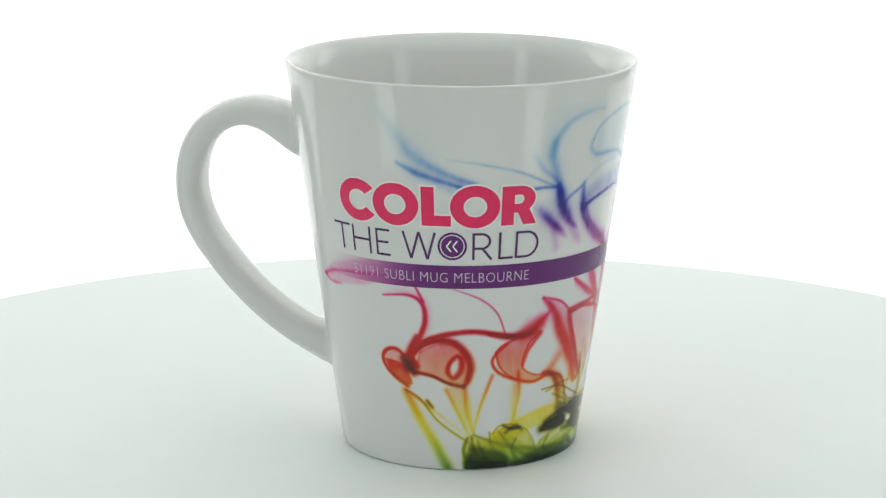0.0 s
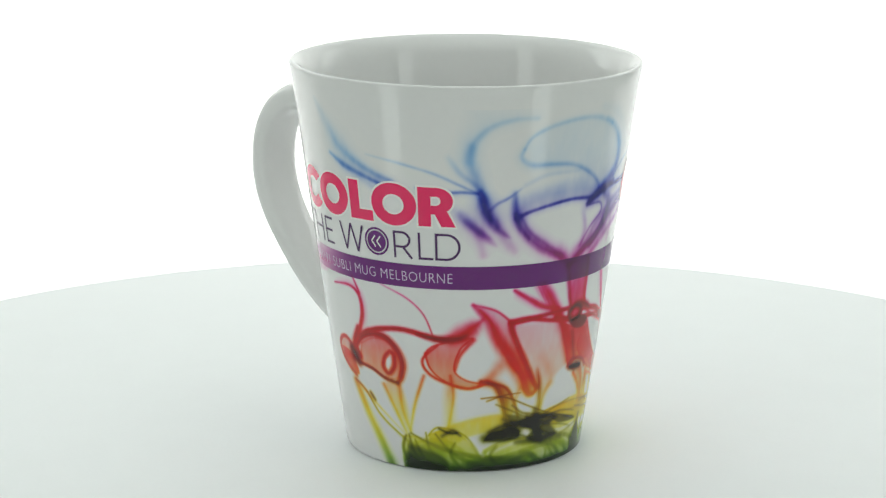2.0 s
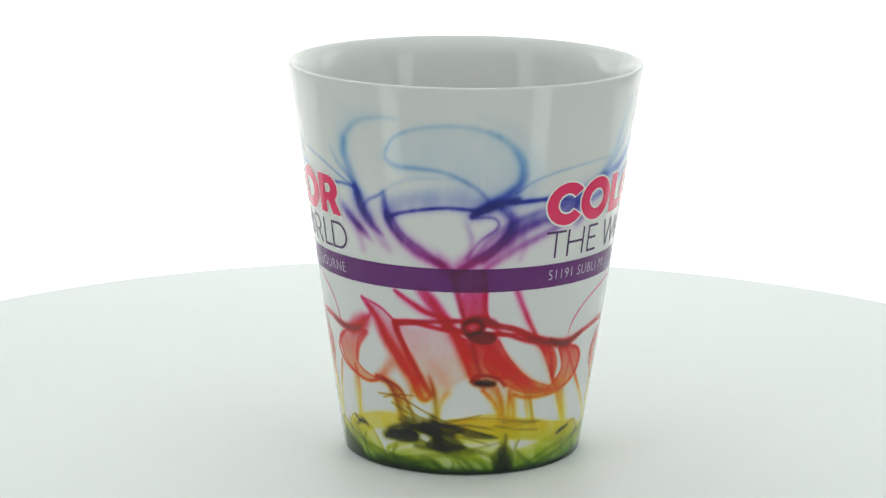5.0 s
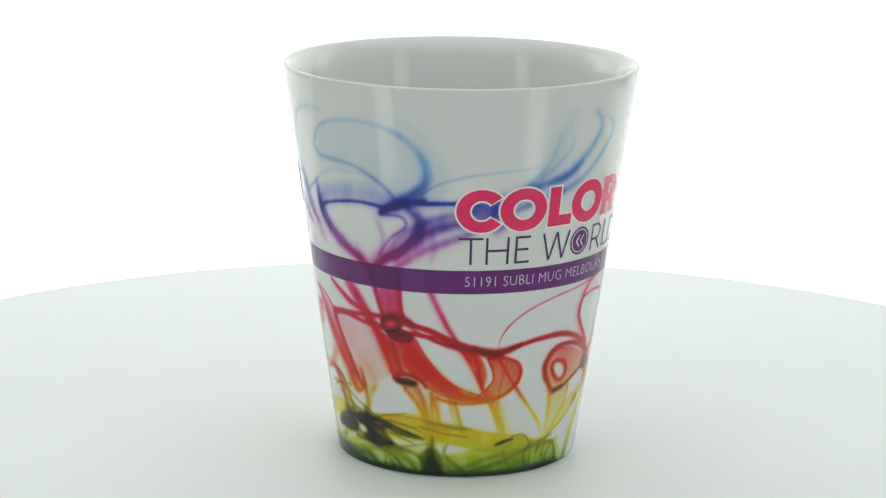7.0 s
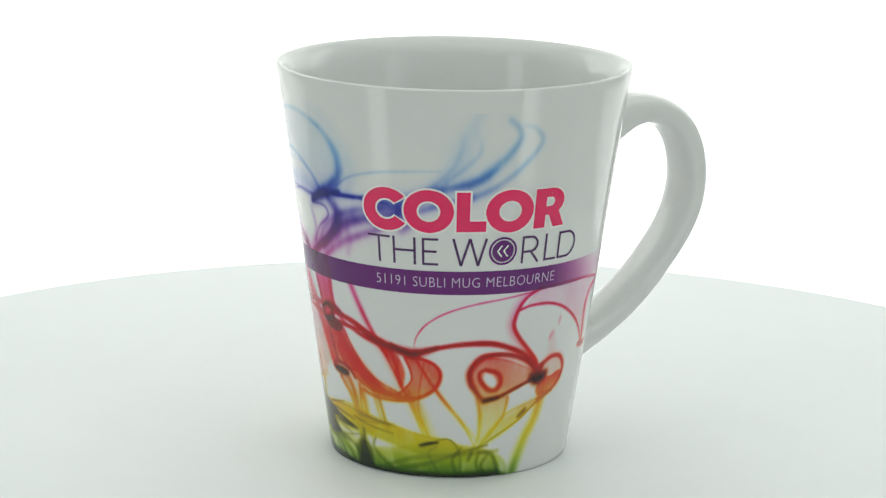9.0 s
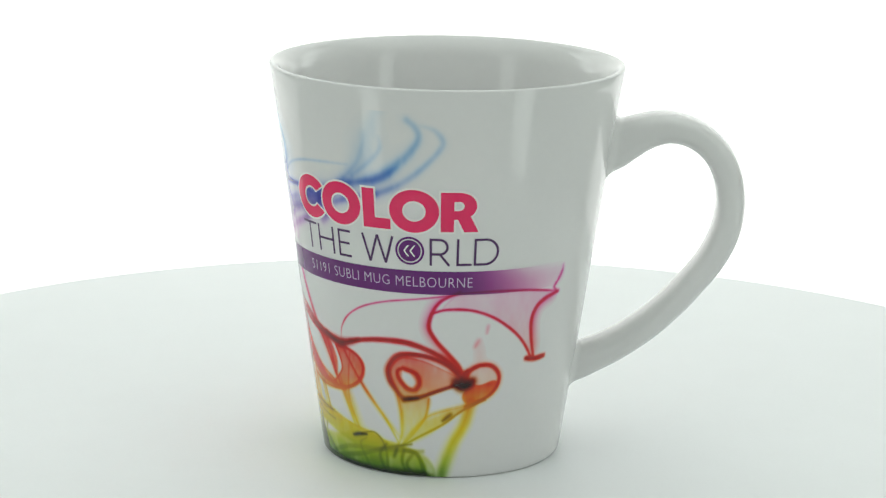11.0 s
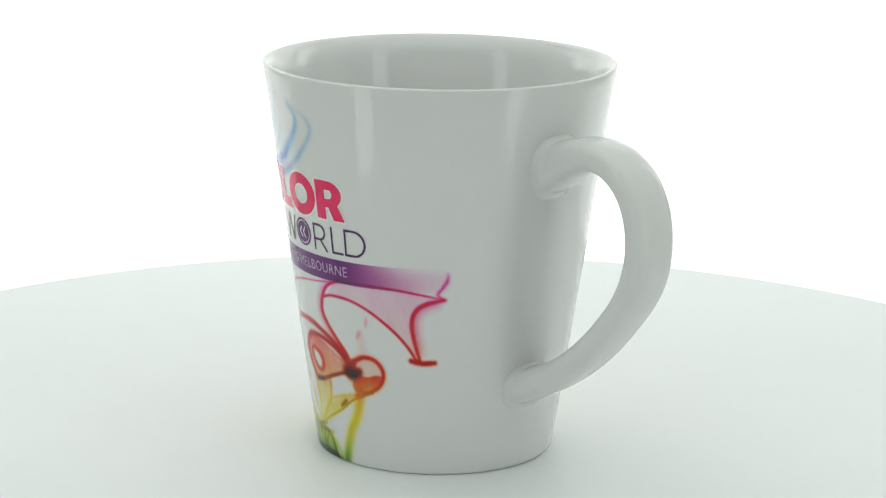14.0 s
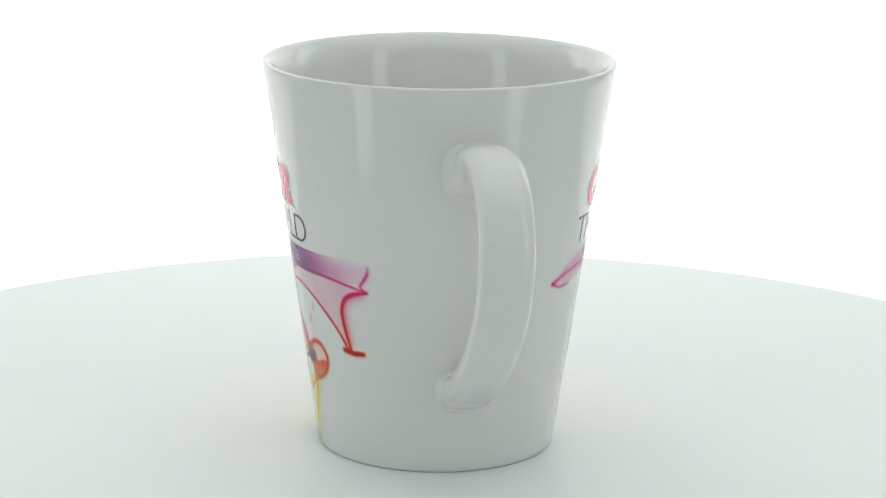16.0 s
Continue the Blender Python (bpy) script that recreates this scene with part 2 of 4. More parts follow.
def line(points, widths, density, soot=0.0, veil=None, fade=(0.75, 0.75)):
    """A strand of smoke; veil: how far a thin sheet trails off on one side, and its density."""
    path = spline(points)
    box, x, y, path = window(path, max(widths) * 1.6 + (abs(veil[0]) * 2.2 if veil else 0) + 0.3)
    d, s, side = nearest(path, x, y)
    half = np.interp(s, np.linspace(0, 1, len(widths)), widths) * 0.5 + 0.05
    level = np.interp(s, [0, 0.3, 0.7, 1], [fade[0], 1, 1, fade[1]])
    # a dense thread inside a softer one, with finer filaments across the wide strands
    core = 0.62 * np.exp(-(d / half) ** 2.2) + 0.55 * np.exp(-(d / (half * 0.5)) ** 2)
    if max(widths) > 2.4:
        core = np.exp(-(d / half) ** 1.8)
    else:
        core *= 1 + np.clip(half - 0.3, 0, 0.25) * 0.9 * np.cos(side * d / half * 8 + s * 11 + points[0][0])
    if np.mean([p[1] for p in points]) > 60:
        core = 0.98 * np.exp(-(d / (half * 0.92)) ** 2) + 0.14 * np.exp(-(d / (half * 2.2)) ** 2)
    core *= level
    ink[box] += density * core * wisp[box]
    dark[box] += soot * core
    if veil:
        ink[box] += veil[1] * density * np.exp(-(d / abs(veil[0])) ** 1.4) * level * (side == math.copysign(1, veil[0])) * np.clip(s * 8, 0, 1) * np.clip((1 - s) * 8, 0, 1)


def inside(points, margin):
    path = spline([*points, points[0]])
    box, x, y, path = window(path, margin)
    d, s, side = nearest(path, x, y)
    hit = np.zeros(d.shape, bool)
    for (ax, ay), (bx, by) in zip(path, path[1:]):
        if ay != by:
            hit ^= ((ay > y) != (by > y)) & (x < (bx - ax) * (y - ay) / (by - ay) + ax)
    return box, np.where(hit, d, -d)


def sheet(points, density, soft, rim=0.0, soot=0.0):
    """A thin sheet of smoke with a soft border and, with rim, a denser one."""
    box, d = inside(points, soft * 2)
    body = 1 / (1 + np.exp(-np.clip(d / soft * (5.5 if soft < 2 else 3.0), -30, 30)))
    ink[box] += (density * body + rim * 1.6 * np.exp(-((d - 0.12) / 0.26) ** 2)) * wisp[box]
    dark[box] += soot * body


def clear(points, keep, soft):
    """Bare white showing through a ring of smoke."""
    box, d = inside(points, soft * 2)
    body = 1 / (1 + np.exp(-np.clip(d / soft * 4, -30, 30)))
    ink[box] *= 1 - (1 - keep) * body
    dark[box] *= 1 - (1 - keep) * body


# red loop and crimson veil near the handle
sheet([(88.4, 51.1), (111.8, 51.7), (131.6, 49.6), (123.3, 46.4), (120.7, 42.9), (122.1, 34.2), (118.0, 37.2), (112.2, 40.7), (103.5, 44.8), (94.8, 47.0), (84.1, 47.2)], 0.055, 1.2, rim=0.04)
line([(90.7, 51.7), (103.4, 51.9), (118.1, 51.3), (132.3, 49.6)], (0.29, 0.58), 1.2, fade=(1, 0))
sheet([(88.7, 56.6), (124.0, 57.1), (134.3, 55.6), (131.3, 51.5), (111.8, 51.9), (88.5, 52.0)], 0.05, 2.0)
line([(134.0, 57.2), (134.1, 55.0), (132.3, 52.7), (130.5, 50.9), (132.3, 49.6)], (1.16, 0.87), 0.45, fade=(0, 1))
line([(133.0, 49.4), (126.7, 48.4), (122.4, 46.4), (120.5, 42.9), (121.3, 38.2), (123.7, 32.3)], (1.01, 0.72), 1.2, veil=(1.4, 0.25))
line([(79.9, 46.2), (85.9, 47.3), (94.8, 47.0), (103.5, 44.8), (112.2, 40.7), (118.0, 36.7), (122.6, 32.2)], (0.58, 0.58), 1.25)
line([(120.2, 32.3), (124.7, 31.8), (129.6, 32.0)], (1.16, 1.16), 1.5, soot=0.25)
line([(90.2, 52.0), (83.3, 49.6), (79.9, 46.2), (78.7, 42.2), (81.6, 38.6), (86.2, 35.1), (90.8, 31.5), (92.3, 28.4)], (0.72, 1.01), 1.2, veil=(-1.2, 0.2))
line([(91.1, 51.5), (75.3, 50.0), (62.3, 48.6), (51.8, 46.3), (44.2, 43.0), (40.1, 39.3), (39.1, 36.1)], (0.43, 0.43), 0.45, fade=(1, 0))
line([(101.7, 42.5), (101.3, 40.6)], (1.3, 1.0), 0.07)
line([(98.2, 38.6), (97.0, 37.0)], (1.5, 1.3), 0.1)
line([(98.6, 37.1), (99.0, 32.7)], (2.9, 3.48), 0.035)
# fish-like curl, right
sheet([(83.9, 30.9), (75.7, 33.1), (67.3, 33.4), (62.5, 29.8), (63.9, 25.7), (67.7, 22.4), (77.4, 23.6), (86.1, 25.8), (90.8, 26.8), (89.7, 28.9)], 0.22, 0.9, rim=0.1)
line([(92.2, 28.2), (86, 32), (78.7, 34.1), (71.4, 34.6), (65.6, 33.7), (61.7, 30.3), (62, 27), (64.8, 24), (67.9, 21.8)], (1.16, 1.01, 1.55, 1.24), 1.3, soot=0.3, veil=(0.8, 0.25))
line([(67.9, 30.6), (73.3, 29.3), (74.8, 26.7), (72.7, 24.7), (69.2, 25.1), (66, 27.7), (65.7, 29.7), (67.9, 30.6)], (1.09, 1.32, 0.93), 1, soot=0.12)
clear([(67.7, 29.8), (71.2, 29), (73, 27), (71.9, 25.6), (69.7, 26), (67.4, 27.9)], 0.03, 0.5)
line([(67.9, 21.8), (74.2, 22.6), (81.8, 24.6), (89.5, 26.4)], (1.55, 0.93, 0.93), 1.3, soot=0.6)
line([(68.7, 22), (73.9, 22.5)], (1.24, 0.93), 0.8, soot=1.0)
line([(43.7, 35.9), (56.4, 37.6), (68.9, 37.8), (78.2, 36), (85.4, 33.4), (91, 30)], (0.85, 1.16, 1.16, 1.55), 1.5, soot=0.2)
sheet([(96, 26.9), (99.8, 26.2), (105.4, 27.2), (107.1, 26.4), (104.4, 23.3), (99.1, 21.6), (94.5, 21.2), (92.6, 23.5)], 0.62, 0.6)
sheet([(94.2, 29.5), (98, 31.3), (104.1, 31.1), (107.3, 28.8), (106.9, 26.4), (101.7, 25.6), (95.3, 26.6)], 0.07, 0.9)
line([(93.4, 27.8), (95.2, 30.3), (99.5, 31.7), (104.4, 31.3), (107.7, 28.8), (107.4, 25.7), (104.2, 23.1), (99.1, 21.6), (94.1, 20.4)], (1.24, 0.93, 0.85, 0.78), 1.25, soot=0.12, veil=(0.7, 0.2))
line([(90, 27.4), (92.8, 26.8), (96.4, 27.4)], (2.02, 2.95, 1.71), 1.4, soot=1.3)
line([(89.1, 26.3), (92.7, 25.9), (96, 26.4)], (1.55, 2.33, 1.4), 1.2, soot=1.1)
line([(91.8, 27.9), (92.9, 29.5), (94.4, 30.4)], (1.71, 1.55, 0.93), 0.9, soot=0.2)
line([(102.5, 22.0), (92.8, 19.2), (84.5, 15.3), (75.3, 12.0), (67.7, 9.1), (62.2, 7.3)], (0.72, 0.58), 0.9, soot=0.15)
line([(87.8, 18.1), (84.6, 16.4)], (1.3, 0.87), 1.0, soot=0.6)
line([(97.3, 21.1), (79.8, 18.0), (72.4, 13.7), (66.4, 8.8)], (1.45, 0.72), 0.35)
sheet([(97.3, 21.1), (90.0, 17.9), (75.4, 11.2), (66.4, 9.2), (76.1, 15.9)], 0.35, 1.2)
line([(96.5, 21.5), (93.9, 15.1), (88.9, 9.2), (84.0, 0.3)], (2.17, 2.17, 2.61), 0.9, veil=(-1.2, 0.3), fade=(0.6, 1))
line([(65.2, 22.8), (66.6, 18.0), (66.6, 12.4), (64.6, 8.4)], (1.3, 0.87), 0.55)
line([(78.6, 22.4), (77.2, 17.4), (72.5, 12.9), (66.7, 8.8)], (0.72, 0.58), 0.5)
sheet([(66.4, 22.6), (78.5, 22.9), (76.8, 16.7), (67.1, 10.0)], 0.22, 1.2)
# blob beside the curl, right
line([(29.4, 36.6), (37.2, 34.4), (41.8, 35.2), (48.6, 36.7)], (1.01, 2.17, 1.01), 1.3, soot=0.5)
sheet([(34.7, 33.6), (41.8, 33.4), (47.5, 31.8), (49.5, 28.7), (46.7, 25.1), (39.0, 22.4), (30.1, 21.9), (37.5, 27.5)], 0.42, 0.9, rim=0.3)
line([(40.2, 34.0), (47.0, 32.2), (49.8, 29.2), (47.4, 25.2), (40.2, 22.3), (30.1, 21.1), (20.4, 21.3), (14.5, 22.5)], (0.72, 0.87, 1.16), 0.9)
line([(-4.3, 43.9), (2.7, 42.2), (11.7, 41.2), (20.5, 38.4), (29.5, 35.7), (36.4, 34.6)], (1.3, 0.87, 1.01), 1.2)
line([(-2.3, 39.2), (7.2, 39.5), (18.3, 38.9), (27.7, 36.5)], (0.87, 0.58), 1.0)
line([(6.4, 33.1), (14.9, 27.2), (20.7, 23.8), (30.2, 22.0), (38.0, 21.8)], (1.45, 1.88, 1.16), 1.1, veil=(1.2, 0.4))
sheet([(6.0, 38.5), (11.5, 32.6), (20.7, 26.6), (32.6, 22.9), (18.4, 22.8), (5.4, 27.9), (0.8, 32.7)], 0.45, 1.2, rim=0.2)
sheet([(16.1, 39.0), (29.5, 35.3), (34.5, 29.7), (32.9, 25.0), (29.2, 31.7), (22.8, 36.0)], 0.6, 1.0)
line([(12.4, 51.5), (15.1, 47.5), (18.3, 43.0), (21.6, 39.1), (27.4, 32.9), (32.3, 26.6), (37.2, 20.1), (42.4, 12.2)], (1.74, 1.16, 1.01), 0.5, veil=(-1.2, 0.2))
line([(29.1, 34.8), (31.6, 29.7), (33.1, 25.0)], (0.87, 0.87), 0.5)
line([(40.1, 32.6), (48.6, 24.2), (58.7, 16.1), (64.7, 9.5)], (0.87, 0.72), 0.5)
line([(43.0, 32.4), (40.2, 20.0), (44.5, 12.0)], (0.72, 0.72), 0.3)
line([(19.5, 22.6), (21.3, 17.1), (23.8, 12.3)], (1.45, 0.72), 0.35)
line([(35.5, 24.9), (40.5, 16.7), (44.5, 12.0)], (1.45, 1.16), 0.4)
# central stem and drop
sheet([(-11.4, 55.9), (-0.1, 56.7), (0.9, 47), (1.7, 43.7), (-2.1, 40.2), (-7, 41.9), (-8, 45.5)], 0.5, 0.9, rim=0.2)
line([(-12.1, 55.9), (-8.9, 47.1), (-6.9, 43.1)], (1.55, 1.24, 1.24), 0.6, soot=0.15)
line([(-0.1, 56.7), (0.4, 47.8), (1.9, 43.3), (7.5, 39.8)], (1.4, 1.09, 1.09), 0.6)
line([(-34.4, 50.7), (-28.1, 48), (-21.6, 45.5), (-14, 44.2)], (0.93, 1.55, 0.93), 0.9, veil=(-1.0, 0.3))
line([(-22.4, 51.4), (-18.4, 47.9), (-14, 43.4), (-10.2, 38.7), (-7, 34), (-4.8, 29.1)], (2.02, 1.86, 2.33, 2.48), 0.7, veil=(-1.2, 0.35))
line([(-24.8, 51.4), (-19.9, 46.9), (-14.9, 42)], (2.33, 1.86), 0.35)
line([(-7.6, 42.3), (-4.4, 43.8), (-0.8, 42.9), (-1.1, 40.9), (-5.3, 39.9), (-7.3, 41.1), (-7.6, 42.3)], (1.24, 1.55, 1.24), 1.2, soot=0.7)
sheet([(-7.2, 39.8), (-0.9, 40.7), (4.2, 39.7), (5.3, 38.4), (2.4, 37.1), (-3.5, 37.6)], 0.95, 0.6, soot=0.75)
line([(-7.6, 42.7), (-3.1, 44.2), (2.9, 43.3), (5.8, 42.1)], (1.4, 1.86, 1.09), 0.9, soot=0.4)
sheet([(-11.7, 39.9), (-4.8, 38.2), (2.6, 37.3), (7.4, 33.1), (12.3, 28), (7.3, 27.3), (1, 28.2), (-4, 26.8), (-6.6, 31.5)], 0.42, 0.8, rim=0.2)
line([(1.4, 37), (5, 33.9), (9.8, 29.9), (16, 26.4), (21.8, 23.6), (25.7, 22.1)], (2.64, 2.33, 2.48, 2.17), 0.6, veil=(1.2, 0.3))
line([(-4.2, 36.7), (-2.6, 32.6), (-0.8, 29.2)], (2.02, 1.55), 0.5, soot=0.2)
line([(-4.2, 26.8), (-2.2, 28.3), (2.3, 28.3), (7.3, 27.1), (9.8, 25.2)], (1.24, 1.09, 1.09), 0.8, soot=0.3)
line([(-2.5, 26.4), (1.2, 26.2), (5, 26)], (1.55, 2.17, 1.55), 1.4, soot=2.2)
line([(-35.1, 41.8), (-20.4, 43), (-8.1, 43.5), (2.8, 42.6), (12.2, 40.7), (21.7, 38), (29.1, 36.1), (36.8, 34.8)], (1.24, 1.09, 1.24, 1.55), 1.15, soot=0.12)
line([(-14.9, 41.8), (-3.4, 40.1), (7.5, 39.8), (18.2, 37.3), (29.1, 35.6)], (1.09, 0.93, 1.24), 1, soot=0.1)
line([(15.8, 39), (23, 37), (31.6, 35.4), (39.4, 34.9)], (1.4, 2.02, 1.86), 0.9, soot=0.35, fade=(0.1, 1))
# blades beside the stem
sheet([(-50.3, 47.2), (-44.2, 43.3), (-39.6, 37), (-33.6, 31.9), (-28.1, 26.6), (-26.5, 22.9), (-23.1, 21.5), (-21.2, 23.4), (-23.7, 27.6), (-27.4, 32.6), (-32.1, 37.4), (-35.6, 41.4), (-41.5, 44.8)], 0.1, 0.9)
line([(-50.3, 47.2), (-44.3, 42.7), (-39.6, 37), (-34.1, 31.8), (-29.2, 27.3), (-26.9, 23.7), (-24.8, 21.7)], (0.78, 2.33, 3.1, 3.1, 2.02), 0.75, veil=(1.2, 0.3))
line([(-47.6, 45.7), (-43.6, 42.6), (-40, 37), (-34.9, 31.6), (-30, 27.3), (-27.5, 23.7)], (0.62, 0.93, 1.24, 1.09), 0.5)
line([(-50.4, 47.3), (-41.5, 45.4), (-35.3, 42.1)], (0.7, 0.7), 0.55, fade=(0.3, 1))
line([(-35.1, 41.8), (-34, 39), (-30.4, 33.7), (-26.8, 29.2), (-23.5, 25.1), (-21.2, 22.7)], (1.55, 1.24, 1.55, 1.4), 1.15, soot=0.1, veil=(-1.0, 0.35))
line([(-27.5, 23.3), (-25.5, 21.3), (-22.5, 21.4), (-20.9, 22.9)], (1.24, 1.4, 1.09), 0.9)
line([(-35.1, 41.9), (-27.2, 42.5), (-17.9, 41.3), (-8.4, 40.4), (2.9, 39.4)], (1.4, 1.09, 0.93), 1.15)
sheet([(-34.4, 41.1), (-15.5, 40.2), (-9.3, 35.1), (-5.1, 29.1), (-13.6, 24.3), (-18.3, 19.2), (-21.2, 24.3), (-26.8, 31.8)], 0.07, 1.6)
line([(-21.9, 28.5), (-19.9, 23.4), (-19.1, 18.3), (-19.2, 13.2)], (1.55, 1.71, 2.02), 0.55, soot=0.2, fade=(0.1, 1))
line([(-13, 24.3), (-16.7, 20.9), (-18.8, 15.8)], (2.02, 1.4), 0.22, fade=(0.1, 1))
line([(-20, 31), (-15, 26.8), (-13.6, 23.4)], (3.1, 2.33), 0.07)
line([(-28.1, 25.8), (-30.8, 20.6), (-32.4, 16.3)], (1.86, 1.4), 0.22, fade=(0.2, 1))
# blob beside the curl, left
line([(-72.6, 38.6), (-64.6, 37.6), (-56.2, 37.8), (-51.7, 39.4)], (0.87, 1.88, 1.3), 1.2, soot=0.5, fade=(0.6, 0.1))
sheet([(-69.7, 33.4), (-64.8, 36.0), (-50.6, 38.1), (-55.0, 34.9), (-57.4, 29.2), (-52.8, 26.4), (-45.4, 25.1), (-51.8, 23.8), (-60.9, 25.5), (-67.5, 29.0)], 0.22, 0.9, rim=0.3)
line([(-64.3, 35.8), (-70.6, 31.7), (-68.5, 28.0), (-60.9, 25.4), (-51.7, 24.0), (-44.2, 25.5)], (0.58, 0.87, 1.01), 0.75)
line([(-49.9, 37.6), (-55.2, 33.3), (-57.1, 29.2)], (1.3, 0.87), 0.45)
line([(-52.9, 39.0), (-47.2, 42.8)], (2.32, 3.48), 0.25, fade=(1, 0))
line([(-102.3, 34.9), (-94.0, 37.8), (-80.6, 39.4), (-69.3, 38.4), (-62.1, 37.2)], (1.16, 1.16), 1.35, soot=0.12)
line([(-46.6, 25.9), (-40.6, 24.6), (-37.1, 20.1), (-34.8, 14.8), (-33.0, 11.0)], (1.16, 1.74, 1.3), 0.9, soot=0.25)
line([(-43.5, 25.4), (-35.9, 23.8), (-31.6, 19.4), (-29.1, 14.9)], (0.87, 1.01), 0.9, soot=0.2)
line([(-37.0, 32.0), (-40.5, 28.4), (-45.4, 25.6)], (2.9, 2.03), 0.25, fade=(0, 1))
line([(-46.2, 21.1), (-35.9, 21.1), (-23.8, 17.7), (-13.6, 15.0), (2.2, 11.9)], (0.43, 0.43), 0.6, soot=0.5)
line([(-43.7, 20.3), (-35.9, 21.7), (-28.8, 21.9)], (0.58, 0.29), 0.5, soot=0.3)
line([(-58.2, 37.7), (-53.7, 39.5), (-48.7, 41.2)], (2.64, 3.41, 3.1), 0.55, fade=(1, 0.1))
line([(-54.3, 39), (-48.1, 42.1), (-45.1, 44)], (1.09, 1.71), 0.3, fade=(1, 0))
line([(-59.2, 25.7), (-59.7, 19.7), (-59.4, 13.2)], (2.17, 2.56), 0.26)
line([(-43.6, 25.5), (-39.2, 24.3), (-35.7, 21.2), (-34.3, 17.1), (-35.5, 14.1)], (1.71, 2.64, 2.33), 0.6, soot=0.15)
# curl, left
sheet([(-100.5, 33.4), (-93.2, 35.7), (-85.4, 35.4), (-80.8, 31.6), (-81.9, 25.8), (-88.8, 25.2), (-96.9, 27.5), (-102, 28.3)], 0.2, 0.9, rim=0.1)
line([(-103.6, 32.4), (-99.4, 35.2), (-93, 36.8), (-86.6, 36.4), (-81.7, 33.4), (-79.6, 29.8), (-80.8, 25.8), (-82.7, 24.1)], (1.09, 1.4, 1.71, 1.86, 1.24), 1.25, soot=0.28, veil=(-0.8, 0.25))
line([(-85.3, 32.8), (-88, 30.9), (-89.1, 28.1), (-86.7, 26.4), (-83.8, 28.4), (-83.3, 31.5), (-85.3, 32.8)], (0.93, 1.32, 1.09), 1, soot=0.12)
clear([(-85.1, 31.6), (-87.3, 30.3), (-87.7, 28.5), (-86.6, 27.7), (-85, 29.6)], 0.03, 0.5)
line([(-102.2, 27.5), (-95.5, 26.8), (-88.8, 24.9), (-82.5, 24.1)], (0.78, 0.78, 1.24), 1.3, soot=0.6)
sheet([(-116.3, 30.4), (-109.5, 29.9), (-106.3, 27.7), (-104.4, 24.2), (-108.7, 24.3), (-113.8, 26.9)], 0.6, 0.6)
line([(-107.6, 32.1), (-110.6, 33.5), (-114.8, 33.1), (-117.4, 30.9), (-115.9, 28), (-111.3, 25.2), (-106.5, 23.4)], (0.93, 0.93, 0.85, 1.09), 1.2, soot=0.12)
line([(-107.3, 31), (-105.4, 29.2), (-103.5, 27.7)], (2.02, 2.95, 1.86), 1.4, soot=1.3)
line([(-105.5, 32.2), (-103.8, 34.9), (-101.6, 37.7)], (1.86, 1.55, 1.24), 0.9, soot=0.15)
line([(-102.0, 29.4), (-104.2, 32.4), (-100.4, 37.4), (-97.9, 42.2), (-98.9, 46.9), (-104.2, 48.9), (-114.9, 48.2)], (1.45, 1.01, 0.43), 1.2, veil=(-1.0, 0.2), fade=(1, 0.4))
line([(-101.5, 51.8), (-98.2, 47.4)], (0.58, 0.72), 0.7)
line([(-107.7, 22.3), (-101.0, 19.9), (-93.7, 14.2), (-83.7, 9.6), (-75.9, 6.7), (-71.5, 6.9)], (0.72, 0.58), 0.8, soot=0.25)
line([(-98.2, 19.7), (-95.8, 17.9)], (1.01, 0.87), 1.0, soot=0.6)
line([(-107.8, 22.0), (-100.7, 13.1), (-94.8, 6.9), (-88.9, -0.2)], (1.74, 2.03, 2.46), 0.85, veil=(1.2, 0.3), fade=(0.6, 1))
sheet([(-107.8, 22.0), (-98.5, 18.9), (-79.9, 9.5), (-89.9, 14.3), (-101.0, 19.2)], 0.45, 0.9)
line([(-89.8, 23.2), (-83.7, 15.2), (-79.4, 9.5)], (1.01, 0.87), 0.4)
line([(-82.1, 23.3), (-81.1, 16.9), (-77.3, 10.0)], (1.45, 0.87), 0.5)
sheet([(-91.0, 23.2), (-81.4, 23.3), (-77.4, 10.3), (-81.2, 11.2)], 0.2, 1.2)
line([(-70.4, 27.0), (-75.2, 18.4), (-77.9, 11.1)], (1.01, 0.87), 0.45)
line([(-87.2, 51.3), (-76.5, 48.4), (-69.7, 44.3), (-66.0, 38.4)], (0.43, 0.43), 0.4, fade=(0.3, 1))
sheet([(-115.9, 31.8), (-110.8, 33.1), (-107.1, 31.8), (-107.3, 29.5), (-112, 27.6), (-115.9, 29)], 0.12, 0.8)
# yellow pools
sheet([(-19.9, 14.1), (-11.1, 16.1), (6.1, 15.6), (53.6, 10.5), (53.5, 5.7), (14.3, 10.5), (-10.5, 11.1)], 0.52, 0.9, rim=0.12)
sheet([(-71.5, 9.3), (-56.8, 14.1), (-38.4, 16.3), (-34.8, 12.9), (-51.7, 10.2), (-67.3, 4.9)], 0.5, 1.2)
sheet([(-21.7, 13.3), (0.8, 17.2), (13.4, 16.1), (25.7, 14.6), (41.0, 12.2), (55.3, 10.5), (62.4, 5.3), (41.7, 6.6), (15.8, 9.8), (-5.6, 9.5)], 0.5, 1.2, rim=0.12)
line([(-20.4, 15.2), (0.7, 16.4), (20.8, 14.5), (29.5, 13.7)], (0.43, 0.43), 0.4, soot=0.25)
line([(-10.9, 14.2), (10.9, 13.6), (28.2, 14.2)], (0.72, 0.72), 0.4, soot=0.15)
